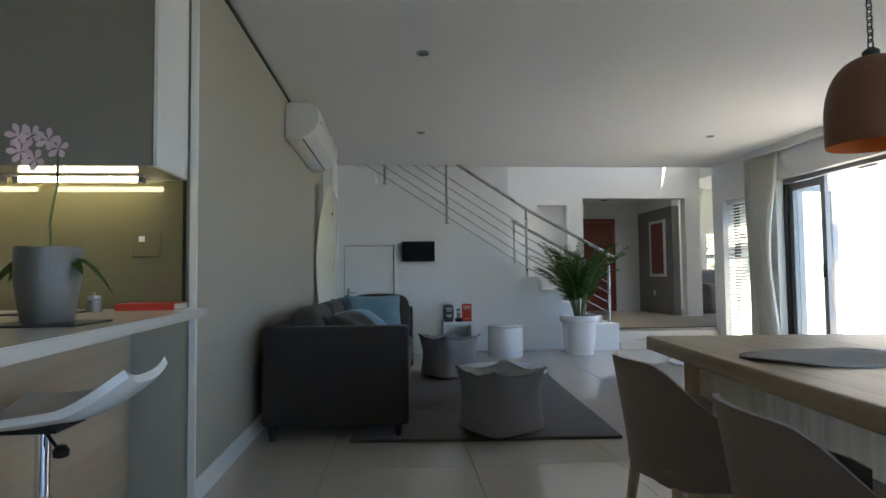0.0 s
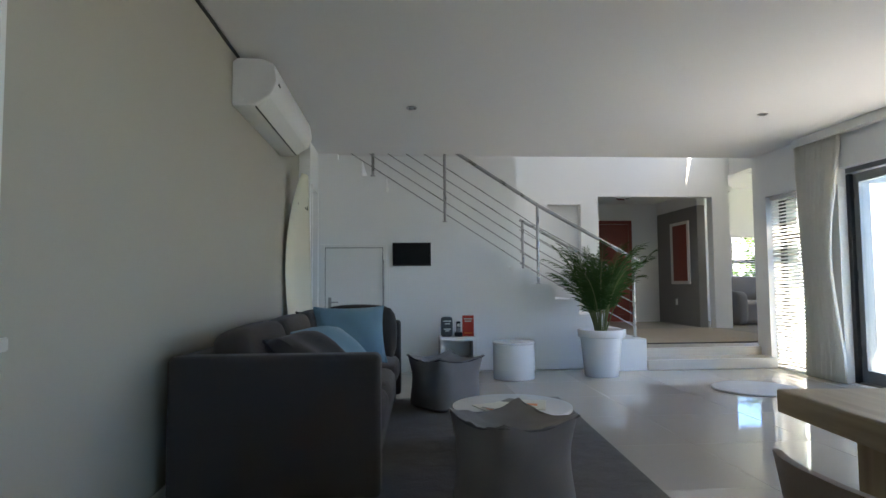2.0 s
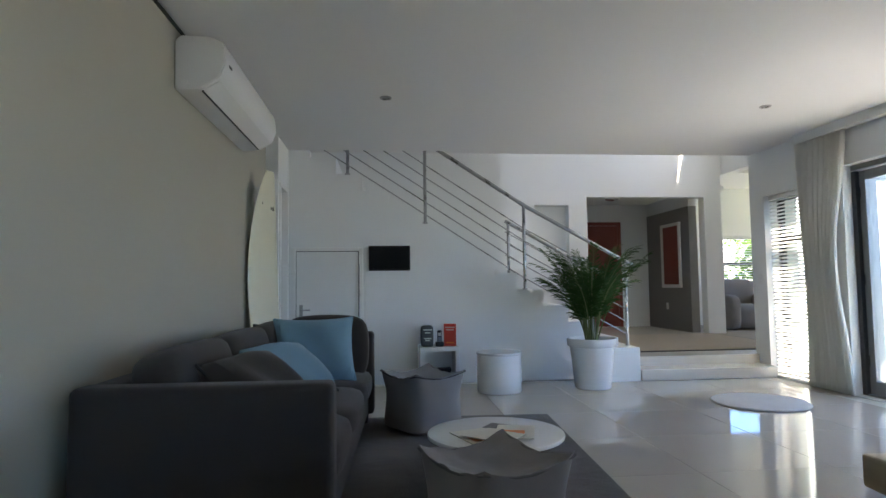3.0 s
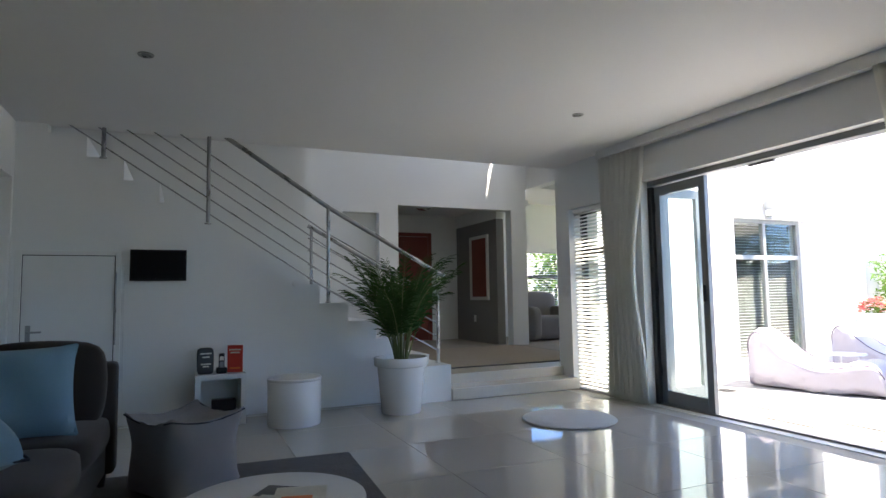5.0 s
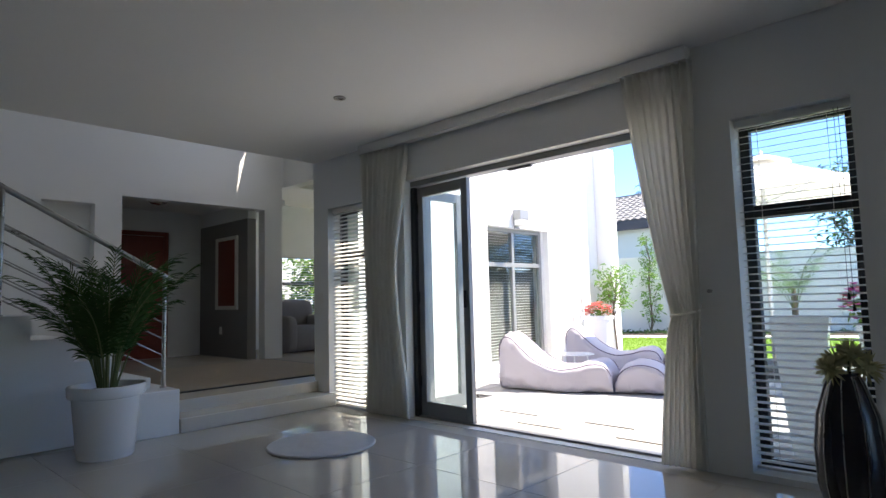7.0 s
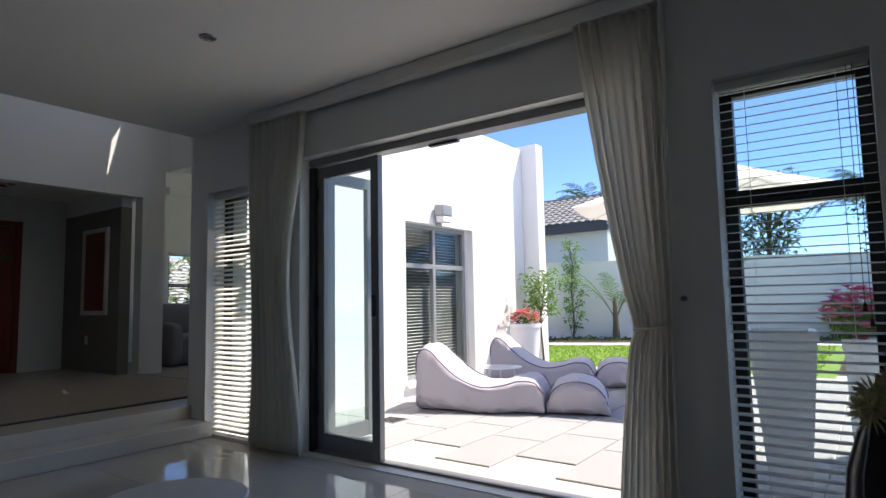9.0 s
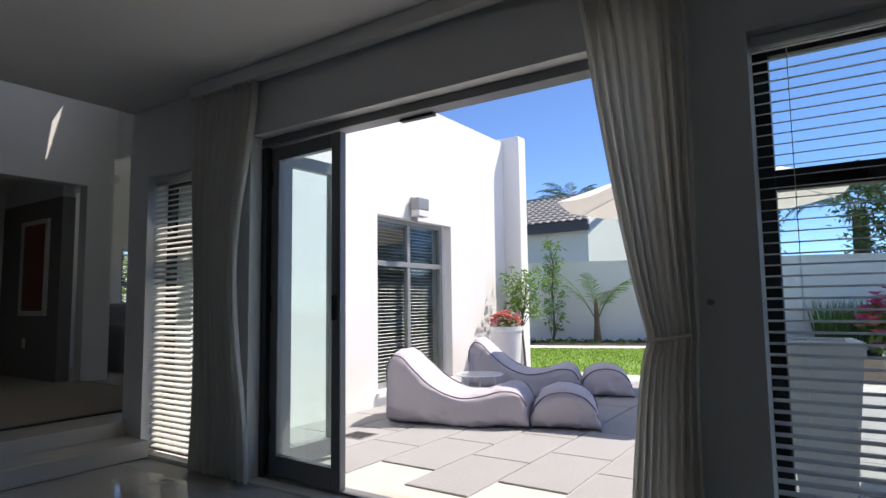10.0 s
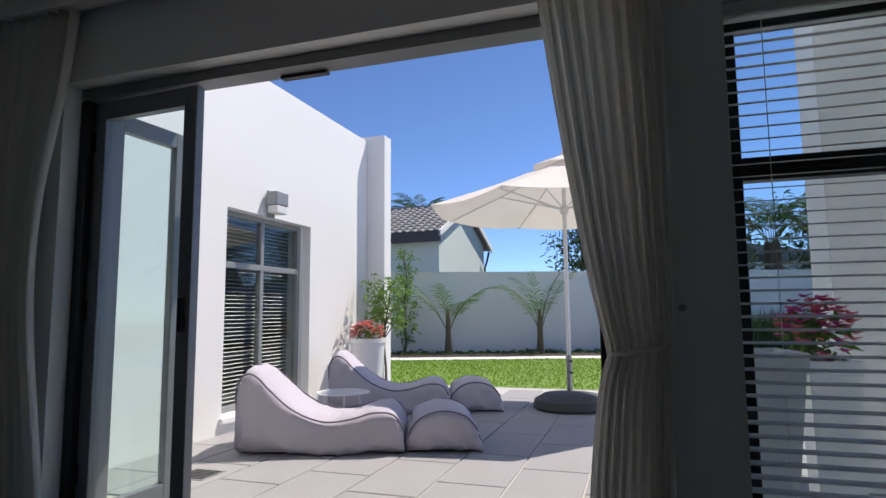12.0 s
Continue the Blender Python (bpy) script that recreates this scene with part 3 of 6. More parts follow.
for z in (0.32, 1.08, 1.9):
    part("hinge", lathe([(0, -0.05), (0.012, -0.05), (0.012, 0.05), (0, 0.05)], 10, at=(RO - 0.125, 8.11, z)), M_BLACK, fd)

# glazed doors added behind the walker, out of view, as extra daylight openings
sg = thing("door_6", "unseen wide glazed door added for daylight at the dining end", "sliding door", kind="structure")
for x in (3.0, 4.54):
    part("frame_side", box(x, x + 0.06, -2.72, -2.64, 0.0, 2.4), M_ALU, sg)
part("frame_head", box(3.06, 4.54, -2.72, -2.64, 2.34, 2.3995), M_ALU, sg)
for x in (3.06,):
    part("pane", box(x, x + 1.48, -2.685, -2.679, 0.0, 2.34), M_GLASS, sg).visible_shadow = False
structure("dining_terrace", box(-4.0, 9.0, -9.0, -2.76, -0.2, -0.02), M_PAVER, "unseen grey paving added outside the dining end door", "terrace")
bd = thing("door_2", "unseen glazed patio door added for daylight from behind", "sliding door", kind="structure")
for y in (WB[0], -0.13, WB[1] - 0.06):
    part("frame_side", box(RO - 0.16, RO - 0.08, y, y + 0.06, 0.0, WB[3]), M_ALU, bd)
part("frame_head", box(RO - 0.16, RO - 0.08, WB[0] + 0.06, WB[1] - 0.06, WB[3] - 0.06, WB[3]), M_ALU, bd)
for y in (WB[0] + 0.06, -0.07):
    part("pane", box(RO - 0.125, RO - 0.119, y, y + 1.40, 0.0, WB[3] - 0.06), M_GLASS, bd).visible_shadow = False


# ---- living room ----
def edge_tube(points, r, material, parent, name="piping"):
    return part(name, tube(points, r, seg=6), material, parent)


def sofa():
    s = thing("sofa", "dark brown-grey upholstered sofa along the taupe wall", "sofa", (-0.585, 5.16, 0), -2)
    s.scale = (0.95, 0.91, 0.97)
    part("base", box(0.02, 0.93, 0.13, 2.67, 0.10, 0.30, 0.02), M_SOFA, s)
    for y in (0.0, 2.66):
        part("armrest", box(0.0, 0.975, y, y + 0.14, 0.10, 0.745, 0.03, seg=3), M_SOFA, s, "", True)
    part("backrest", box(0.0, 0.15, 0.141, 2.659, 0.10, 0.74, 0.03, seg=3), M_SOFA, s, "", True)
    for k in range(3):
        part("seat_cushion", soft_box(0.80, 0.842, 0.18, 0.05, 8, 3, m=Matrix.Translation((0.56, 0.565 + 0.845 * k, 0.375))), M_SOFA, s, "", True)
        part("back_cushion", soft_box(0.20, 0.835, 0.43, 0.08, 8, 3.4, m=Matrix.Translation((0.27, 0.565 + 0.845 * k, 0.63)) @ Matrix.Rotation(radians(-12), 4, "Y")), M_SOFA, s, "", True)
    part("seat_cushion", soft_box(0.16, 0.60, 0.46, 0.10, 8, 3.6, m=Matrix.Translation((0.62, 2.50, 0.64)) @ Matrix.Rotation(radians(90), 4, "Z") @ Matrix.Rotation(radians(6), 4, "Y")), M_SOFA, s, "grey bolster cushion against the arm", True)
    for x in (0.06, 0.90):
        for y in (0.07, 2.73):
            part("leg", lathe([(0, 0), (0.018, 0), (0.030, 0.11), (0, 0.11)], 12, at=(x, y, 0)), M_DARKALU, s, "dark tapered foot")


def cushion(label, w, h, at, rx, rz, material, fringe):
    c = thing("throw_cushion", label, "cushion", at, rz, group="sofa cushions")
    m = Matrix.Rotation(radians(rx), 4, "X")
    part("cover", pillow(w, h, 0.20, m=m), material, c, "", True)
    pts = [m @ Vector((w / 2 * a * 0.99, 0, h / 2 * b * 0.99)) for a, b in ((-1, -1), (1, -1), (1, 1), (-1, 1), (-1, -1))]
    for a, b in zip(pts, pts[1:]):
        ln = [a.lerp(b, i / 8) for i in range(9)]
        mid = (Vector((0, 0, 0)) - (a + b) / 2).normalized()
        ln = [p + mid * 0.03 * math.sin(math.pi * i / 8) for i, p in enumerate(ln)]
        edge_tube(ln, 0.007, fringe, c, "fringe")


sofa()
cushion("dusty blue square cushion propped on the sofa", 0.53, 0.44, (0.05, 6.98, 0.655), -20, 12, M_BLUE, M_BLUE)
cushion("blue cushion lying back against the sofa", 0.52, 0.40, (-0.02, 6.24, 0.61), -52, 55, M_BLUE, M_PIPE)
cushion("grey-brown cushion leaning on the sofa back", 0.52, 0.44, (-0.16, 7.16, 0.62), -18, 60, M_SOFA, M_PIPE)
cushion("dark cushion slumped beside the near arm", 0.50, 0.38, (-0.02, 5.62, 0.63), -46, 70, M_SOFA, M_PIPE)

rug = thing("area_rug", "dark grey-brown shaggy rug on pale tiles", "rug", (-0.03, 5.11, 0), -3)
bm = box(0, 1.71, 0, 2.70, 0.001, 0.022, 0.006)
part("rug_body", bm, M_RUG, rug)


def pouf(at, turn, size, h, label, seam):
    p = thing("floor_pouf", label, "pouf", at, turn, group="canvas poufs")
    n = 14
    bm = bmesh.new()
    bmesh.ops.create_cube(bm, size=2)
    bmesh.ops.subdivide_edges(bm, edges=bm.edges[:], cuts=n, use_grid_fill=True)
    for v in bm.verts:
        x, y, z = v.co
        k = max(abs(x), abs(y))
        pw = 3.0 + 6.0 * max(0.0, z) ** 3 + 2.0 * max(0.0, -z) ** 2
        ln = (abs(x) ** pw + abs(y) ** pw) ** (1 / pw) or 1.0
        fx, fy = x * k / ln, y * k / ln
        wide = 0.92 + 0.06 * (1 - z) / 2 + 0.05 * (1 - z * z)
        ear = 1 + 0.06 * (abs(x) * abs(y)) ** 3 * max(0, z) ** 4
        f = 1 + 0.03 * noise.noise(Vector((x * 1.6 + at[0], y * 1.6 + at[1], z * 1.7)))
        lift = 0.045 * (abs(x) * abs(y)) ** 2 * max(0, z) ** 3 - 0.05 * (1 - x * x) * (1 - y * y) * (z > 0.99) + 0.012 * noise.noise(Vector((x * 3, y * 3, at[0]))) * max(0, z)
        low = 0.035 * max(abs(x), abs(y)) ** 6 * max(0, -z) ** 4
        v.co = Vector((fx * wide * ear * f * size / 2, fy * wide * ear * f * size / 2, max(0.0, h / 2 + z * h / 2 + lift + low)))
    part("cover", bm, M_POUF, p, "", True)
    t = [(a * size * 0.462, b * size * 0.462, h + 0.03) for a, b in ((-1, -1), (1, -1), (1, 1), (-1, 1), (-1, -1))]
    for a, b in zip(t, t[1:]):
        a, b = Vector(a), Vector(b)
        edge_tube([a.lerp(b, i / 6) + Vector((0, 0, -0.030 * math.sin(math.pi * i / 6))) - ((a + b) / 2).normalized() * 0.008 * math.sin(math.pi * i / 6) for i in range(7)], 0.005, seam, p)


pouf((0.94, 5.22, 0.022), 28, 0.46, 0.385, "pale grey canvas cube pouf on the rug", M_SEAM)
pouf((0.79, 7.38, 0.022), 33, 0.49, 0.39, "darker grey canvas cube pouf beyond the coffee table", M_PIPE)

ct = thing("coffee_table", "round white coffee table strewn with magazines", "coffee table", (1.11, 6.15, 0.022))
ct.scale = (0.95, 0.95, 0.78)
part("tabletop", lathe([(0, 0.30), (0.365, 0.30), (0.385, 0.306), (0.388, 0.318), (0.385, 0.330), (0.37, 0.334), (0, 0.334)], 56), M_GLOSSWHITE, ct, "", True)
part("pedestal", lathe([(0, 0), (0.24, 0), (0.24, 0.02), (0.23, 0.30), (0, 0.30)], 40), M_GLOSSWHITE, ct, "", True)
for k, (x, y, a, mcol) in enumerate(((1.00, 6.05, 20, M_PAPER), (1.12, 6.13, -35, M_DARKCARD), (1.20, 6.07, -15, M_PAPER), (1.07, 5.99, 50, M_PAPER))):
    g = thing("magazine", "glossy magazine lying on the coffee table", "magazine", (x, y, 0.2835 + 0.0055 * k), a, group="magazines")
    part("pages", box(-0.10, 0.10, -0.135, 0.135, 0, 0.004, 0.001), M_PAPER, g)
    part("cover", box(-0.101, 0.101, -0.136, 0.136, 0.004, 0.005), mcol, g)
    part("cover_print", box(-0.07, 0.05, -0.10, 0.02, 0.005, 0.0054), M_ORANGE if k % 2 == 0 else M_PAPER, g, "printed colour block")

# white open side unit with things on top
su = thing("side_shelf", "small white open shelf unit against the stair wall", "shelf", (0.862, 9.10, 0))
su.scale = (0.953, 1.0, 0.905)
for n, b in (("side_panel", (0, 0.045, 0, 0.36, 0, 0.43)), ("side_panel", (0.385, 0.43, 0, 0.36, 0, 0.43)), ("top", (0, 0.43, 0, 0.36, 0.43, 0.475)), ("bottom", (0.045, 0.385, 0, 0.36, 0.0, 0.045)), ("back_panel", (0.045, 0.385, 0.34, 0.36, 0.045, 0.43))):
    part(n, box(*b, 0.002), M_GLOSSWHITE, su)
rt = thing("router", "black modem with cables inside the shelf", "modem", (1.10, 9.27, 0.042))
part("case", box(-0.10, 0.10, -0.05, 0.05, 0, 0.16, 0.01), M_BLACK, rt)
for k in range(3):
    part("cable", tube([(-0.16 + 0.02 * i + 0.03 * k, -0.07 + 0.02 * math.sin(i + k), 0.02 + 0.05 * abs(math.sin(i * 0.9 + k))) for i in range(9)], 0.004, seg=6), M_BLACK, rt)
pb = thing("coffee_pack", "dark printed pack standing on the shelf unit", "packet", (0.943, 9.22, 0.43), 8)
part("pack", soft_box(0.13, 0.06, 0.22, 0.05, 5, 4, m=Matrix.Translation((0, 0, 0.11))), M_DARKCARD, pb, "", True)
for i, (z, w) in enumerate(((0.17, 0.09), (0.14, 0.06), (0.08, 0.08), (0.06, 0.05))):
    part("print_bar", box(-w / 2, w / 2, -0.0345, -0.0325, z, z + 0.012), M_PAPER, pb)
ph = thing("cordless_phone", "black cordless phone upright in its charger", "telephone", (1.076, 9.22, 0.43))
part("charger", box(-0.045, 0.045, -0.045, 0.045, 0, 0.05, 0.012), M_BLACK, ph)
part("handset", box(-0.024, 0.024, -0.015, 0.015, 0.03, 0.17, 0.01), M_BLACK, ph)
part("screen", box(-0.016, 0.016, -0.0165, -0.0152, 0.11, 0.145), M_PAPER, ph, "pale phone display")
part("keypad", box(-0.017, 0.017, -0.0165, -0.0152, 0.045, 0.10), M_ALU, ph)
rb = thing("red_book", "red paperback standing on the shelf unit", "book", (1.19, 9.23, 0.43), -14)
part("cover", box(-0.065, 0.065, -0.015, 0.015, 0, 0.235, 0.002), M_REDCARD, rb)
part("pages", box(-0.061, 0.0655, -0.012, 0.012, 0.003, 0.2355), M_PAPER, rb)
for z, w in ((0.19, 0.10), (0.165, 0.08), (0.03, 0.09)):
    part("print_bar", box(-w / 2, w / 2, -0.0165, -0.0152, z, z + 0.013), M_PAPER if z > 0.1 else M_ORANGE, rb)

ds = thing("drum_stool", "white cylindrical drum stool on the tiles", "stool", (1.65, 8.91, 0))
ds.scale = (0.93, 0.93, 0.9)
part("body", lathe([(0, 0), (0.235, 0), (0.24, 0.006), (0.24, 0.405), (0.236, 0.41), (0, 0.41)], 56), M_GLOSSWHITE, ds, "", True)
part("lid", lathe([(0, 0.413), (0.24, 0.413), (0.245, 0.418), (0.245, 0.433), (0.238, 0.44), (0, 0.44)], 56), M_GLOSSWHITE, ds, "", True)

tv = thing("television", "small black flat television on the wall", "television", (0.555, STAIR_Y, 1.378))
tv.scale = (0.93, 1.0, 0.90)
part("bracket", box(-0.08, 0.08, -0.03, -0.001, -0.08, 0.08), M_BLACK, tv)
part("case", box(-0.243, 0.243, -0.065, -0.03, -0.153, 0.153, 0.006), M_BLACK, tv)
part("screen", box(-0.228, 0.228, -0.067, -0.0652, -0.132, 0.138), M_SCREEN, tv)
part("socket_cable", tube([(-0.285, -0.006, 0.02), (-0.285, -0.006, -0.75), (-0.28, -0.006, -1.45)], 0.004, seg=6), M_TRIM, tv, "white cable running down the wall")

ud = thing("door_3", "low white door built into the side of the stairs", "door", (-0.508, STAIR_Y, 0), kind="structure")
ud.scale = (0.918, 1.0, 0.926)
part("frame_side", box(0, 0.05, -0.022, -0.001, 0, 1.62, 0.003), M_TRIM, ud)
part("frame_side", box(0.79, 0.84, -0.022, -0.001, 0, 1.62, 0.003), M_TRIM, ud)
part("frame_top", box(0.05, 0.79, -0.022, -0.001, 1.58, 1.62, 0.003), M_TRIM, ud)
part("door_panel", box(0.058, 0.782, -0.014, -0.003, 0.010, 1.572, 0.002), M_TRIM, ud)
# black sheet behind the panel paints the shade in its edge gap
part("shadow_gap", box(0.0505, 0.7895, -0.0024, -0.0012, 0.001, 1.5795), M_BLACK, ud, "black backing standing in for the shade in the door gap")
hd = part("handle_plate", box(0.095, 0.135, -0.020, -0.0125, 0.78, 0.95, 0.003), M_STEEL, ud)
part("lever", tube([(0.115, -0.02, 0.89), (0.115, -0.055, 0.89), (0.13, -0.06, 0.89), (0.225, -0.06, 0.89)], 0.009, seg=10), M_STEEL, hd, "steel lever handle")
for z in (0.3, 1.3):
    part("hinge", box(0.782, 0.796, -0.026, -0.0225, z, z + 0.09), M_STEEL, ud)
part("towel_rail", tube([(0.80, -0.03, 0.75), (0.80, -0.035, 1.42)], 0.007, seg=8), M_STEEL, ud, "upright steel bar on the door edge")

sd = thing("door_4", "white side door with a panelled frame in a passage opening", "door", kind="structure")
part("frame_side", box(L - 0.005, L + 0.135, 8.96, 9.00, 0, 2.13, 0.003), M_TRIM, sd)
part("frame_side", box(L - 0.005, L + 0.135, 9.40, 9.44, 0, 2.13, 0.003), M_TRIM, sd)
part("frame_top", box(L - 0.005, L + 0.135, 9.00, 9.40, 2.09, 2.13, 0.003), M_TRIM, sd)
part("door_panel", box(L + 0.015, L + 0.055, 9.005, 9.395, 0.01, 2.085, 0.003), M_TRIM, sd)
part("hinge", box(L + 0.056, L + 0.063, 9.36, 9.394, 1.62, 1.72), M_STEEL, sd)

# surfboard
sb = thing("surfboard", "off-white surfboard leaning on the wall end", "surfboard", (-0.48, 8.26, 0), -18)
bm = bmesh.new()
m0 = Matrix.Rotation(radians(-2.5), 4, "Y")
n, rows = 26, []
for i in range(n + 1):
    s = i / n
    w = 0.26 * (math.sin(math.pi * min(1, s * 0.93 + 0.035)) ** 0.62)
    z = 2.10 * s
    rock = 0.10 * (2 * s - 1) ** 2 - 0.03
    ring = []
    for j in range(12):
        a = 2 * math.pi * j / 12
        ring.append(bm.verts.new(m0 @ Vector((rock + 0.032 * math.sin(a) * (0.3 + w / 0.26 * 0.7), w * math.cos(a), z))))
    rows.append(ring)
for a, b in zip(rows, rows[1:]):
    for j in range(12):
        bm.faces.new((a[j], a[(j + 1) % 12], b[(j + 1) % 12], b[j]))
bm.faces.new(rows[0][::-1])
bm.faces.new(rows[-1])
M_BOARD = mat("surfboard_foam", (0.66, 0.64, 0.50), 0.25, vary=0.05, bump=0.01)
bmesh.ops.recalc_face_normals(bm, faces=bm.faces)
part("board", bm, M_BOARD, sb, "", True)
for k in range(6):
    part("deck_mark", turned(box(0.035, 0.042, -0.10 + 0.035 * k, -0.08 + 0.035 * k, 1.80 - 0.008 * k, 1.84 - 0.008 * k), m0), M_BLACK, sb, "dark printed mark")
part("deck_mark", turned(box(0.045, 0.053, -0.03, 0.03, 1.90, 1.96), m0), M_REDCARD, sb, "red printed emblem")

# air conditioner
ac = thing("air_conditioner", "white split-unit air conditioner high on the wall", "air conditioner", (L, 6.37, 2.205))
ac.scale = (1.14, 1.34, 0.80)
prof = [(0.002, 0.0), (0.002, 0.36), (0.03, 0.395), (0.17, 0.39), (0.235, 0.35), (0.25, 0.20), (0.22, 0.09), (0.13, 0.01), (0.06, 0.0)]
bm = bmesh.new()
a = [bm.verts.new((p[0], 0.0, p[1])) for p in prof]
b = [bm.verts.new((p[0], 1.16, p[1])) for p in prof]
bm.faces.new(a)
bm.faces.new(b[::-1])
for i in range(len(prof)):
    j = (i + 1) % len(prof)
    bm.faces.new((a[j], a[i], b[i], b[j]))
bmesh.ops.recalc_face_normals(bm, faces=bm.faces)
bmesh.ops.bevel(bm, geom=bm.edges[:], offset=0.006, segments=2, affect="EDGES")
part("casing", bm, M_GLOSSWHITE, ac, "", True)
part("louvre", turned(box(-0.055, 0.055, 0.03, 1.13, -0.003, 0.004, 0.002), Matrix.Translation((0.172, 0, 0.045)) @ Matrix.Rotation(radians(-43), 4, "Y")), M_GLOSSWHITE, ac)
part("air_slot", turned(box(-0.006, 0.006, 0.03, 1.13, -0.002, 0.003), Matrix.Translation((0.128, 0, 0.006)) @ Matrix.Rotation(radians(-43), 4, "Y")), M_BLACK, ac, "dark outlet slot")
part("display", box(0.244, 0.2525, 0.06, 0.10, 0.20, 0.215), M_BLACK, ac)
part("end_badge", tube([(0.05, -0.003, 0.05), (0.05, 0.001, 0.05)], 0.018, seg=12), M_TRIM, ac)

# ceiling spotlights
for x, y in ((0.46, 5.37), (0.53, 7.62), (3.79, 7.68), (3.8, 5.4), (0.45, 3.1)):
    sp = thing("ceiling_spotlight", "small round recessed steel ceiling spotlight", "spotlight", (x, y, CE), group="ceiling spotlights")
    part("ring", lathe([(0.030, -0.001), (0.045, -0.001), (0.048, -0.004), (0.044, -0.009), (0.030, -0.006)], 24), M_STEEL, sp, "", True)
    part("bulb", lathe([(0, -0.003), (0.028, -0.003), (0.028, -0.001)], 20), M_ALU, sp)


# ---- curtains and their pelmet ----
def curtain(name, label, y_top, y_mid, y_low, z_tie, top, low, folds, tie):
    """A pleated curtain: spans in y at the top, at the tie and at the hem."""
    c = thing(name, label, "curtain", group="patio curtains")
    bm = bmesh.new()
    nz, ny, rows = 44, folds * 8, []
    for i in range(nz + 1):
        z = low + (top - low) * i / nz
        if z > z_tie:
            s = (z - z_tie) / (top - z_tie)
            k = s ** 0.75 if tie else 0.5 - 0.5 * math.cos(math.pi * s)
            a, b = y_mid[0] + (y_top[0] - y_mid[0]) * k, y_mid[1] + (y_top[1] - y_mid[1]) * k
        else:
            s = (z_tie - z) / (z_tie - low)
            k = s ** 0.5 if tie else 0.5 - 0.5 * math.cos(math.pi * s)
            a, b = y_mid[0] + (y_low[0] - y_mid[0]) * k, y_mid[1] + (y_low[1] - y_mid[1]) * k
        row = []
        for j in range(ny + 1):
            t = j / ny
            amp = 0.017 * (1 + 0.6 * math.sin(7.3 * t + 1)) * (0.6 + 0.4 * min(1, abs(b - a) / 0.4))
            d = amp * math.sin(2 * math.pi * folds * t + 0.5 * math.sin(z * 1.3 + t * 4)) + 0.02 * math.sin(z * 2.1 + t * 2)
            row.append(bm.verts.new((R - 0.075 + d, a + (b - a) * t, z)))
        rows.append(row)
    for p, q in zip(rows, rows[1:]):
        for j in range(ny):
            bm.faces.new((p[j], p[j + 1], q[j + 1], q[j]))
    ob = part("drape", bm, M_CURTAIN, c, "", True)
    so = ob.modifiers.new("thickness", "SOLIDIFY")
    so.thickness = 0.003
    if tie:
        y0, y1 = y_mid
        part("tieback", tube([(R - 0.10, y0 - 0.004, z_tie), (R - 0.112, (y0 + y1) / 2, z_tie + 0.012), (R - 0.08, y1 + 0.01, z_tie + 0.03), (R - 0.01, y1 + 0.03, z_tie + 0.06)], 0.008, seg=8), M_CURTAIN, c, "white cloth tieback")
    return c


curtain("curtain", "long white sheer curtain gathered beside the folding door", (8.68, 8.04), (8.66, 8.17), (8.67, 8.07), 1.25, 2.49, 0.012, 9, False)
curtain("curtain", "white curtain tied back beside the open door", (5.93, 5.48), (5.69, 5.50), (5.80, 5.52), 0.92, 2.49, 0.012, 9, True)
pm = thing("curtain_pelmet", "slim white curtain track under the ceiling", "curtain track")
part("track_cap", box(R - 0.034, R - 0.001, 5.50, 8.70, 2.525, CE - 0.001, 0.002), M_TRIM, pm)
part("track", box(R - 0.105, R - 0.035, 5.50, 8.70, 2.49, CE - 0.001, 0.003), M_TRIM, pm)
hb = thing("curtain_holdback", "small dark wall knob beside the curtain", "wall hook", (R, 5.47, 1.065))
part("knob", tube([(0, 0, 0), (-0.025, 0, 0), (-0.03, 0, 0)], 0.012, seg=12), M_STEEL, hb)
for z, c in ((1.42, "white wall switch by the window"),):
    sw = thing("light_switch", c, "switch", (R, 9.48, 1.1))
    part("plate", box(-0.008, -0.001, -0.04, 0.04, -0.06, 0.06, 0.003), M_TRIM, sw)


# ---- stairs: rails ----
def railing(name, label, y, posts, ends, bars, hand):
    """posts: (x, base z, top z); the bars follow a line that bends a little at x = 2.07."""
    r = thing(name, label, "stair railing")

    def line(x, k):
        return (x, y, 1.023 + k + (0.646 * (2.07 - x) if x < 2.07 else -0.555 * (x - 2.07)))
    for x, z0, z1 in posts:
        p = part("post", tube([(x, y, z0), (x, y, z1)], 0.018, seg=14), M_STEEL, r, "", True)
        part("base_collar", lathe([(0, 0), (0.030, 0), (0.030, 0.010), (0.019, 0.014)], 16, at=(x, y, z0)), M_STEEL, p)
    run = [ends[0], *([2.07] if ends[0] < 2.0 else []), ends[1]]
    for k in bars:
        part("bar", tube([line(x, k) for x in run], 0.0062, seg=8), M_STEEL, r, "", True)
    part("handrail", tube([line(x, hand) for x in (run[0], *run[1:-1], run[-1] + 0.06)], 0.022, seg=16), M_STEEL, r, "", True)


railing("stair_railing", "brushed steel stair railing with slanting bars", STAIR_Y - 0.018, [(0.10, 2.31, 3.21), (0.955, 1.762, 2.66), (2.07, 1.018, 1.955), (3.24, 0.367, 1.30)], (-0.62, 3.26), (0.12, 0.26, 0.40, 0.54, 0.68), 0.945)
railing("stair_railing", "lower inner steel stair railing beyond the steps", STAIR_BACK - 0.06, [(2.09, 1.02, 1.88), (3.20, 0.367, 1.24)], (2.05, 3.22), (0.26, 0.42, 0.58, 0.72), 0.86)
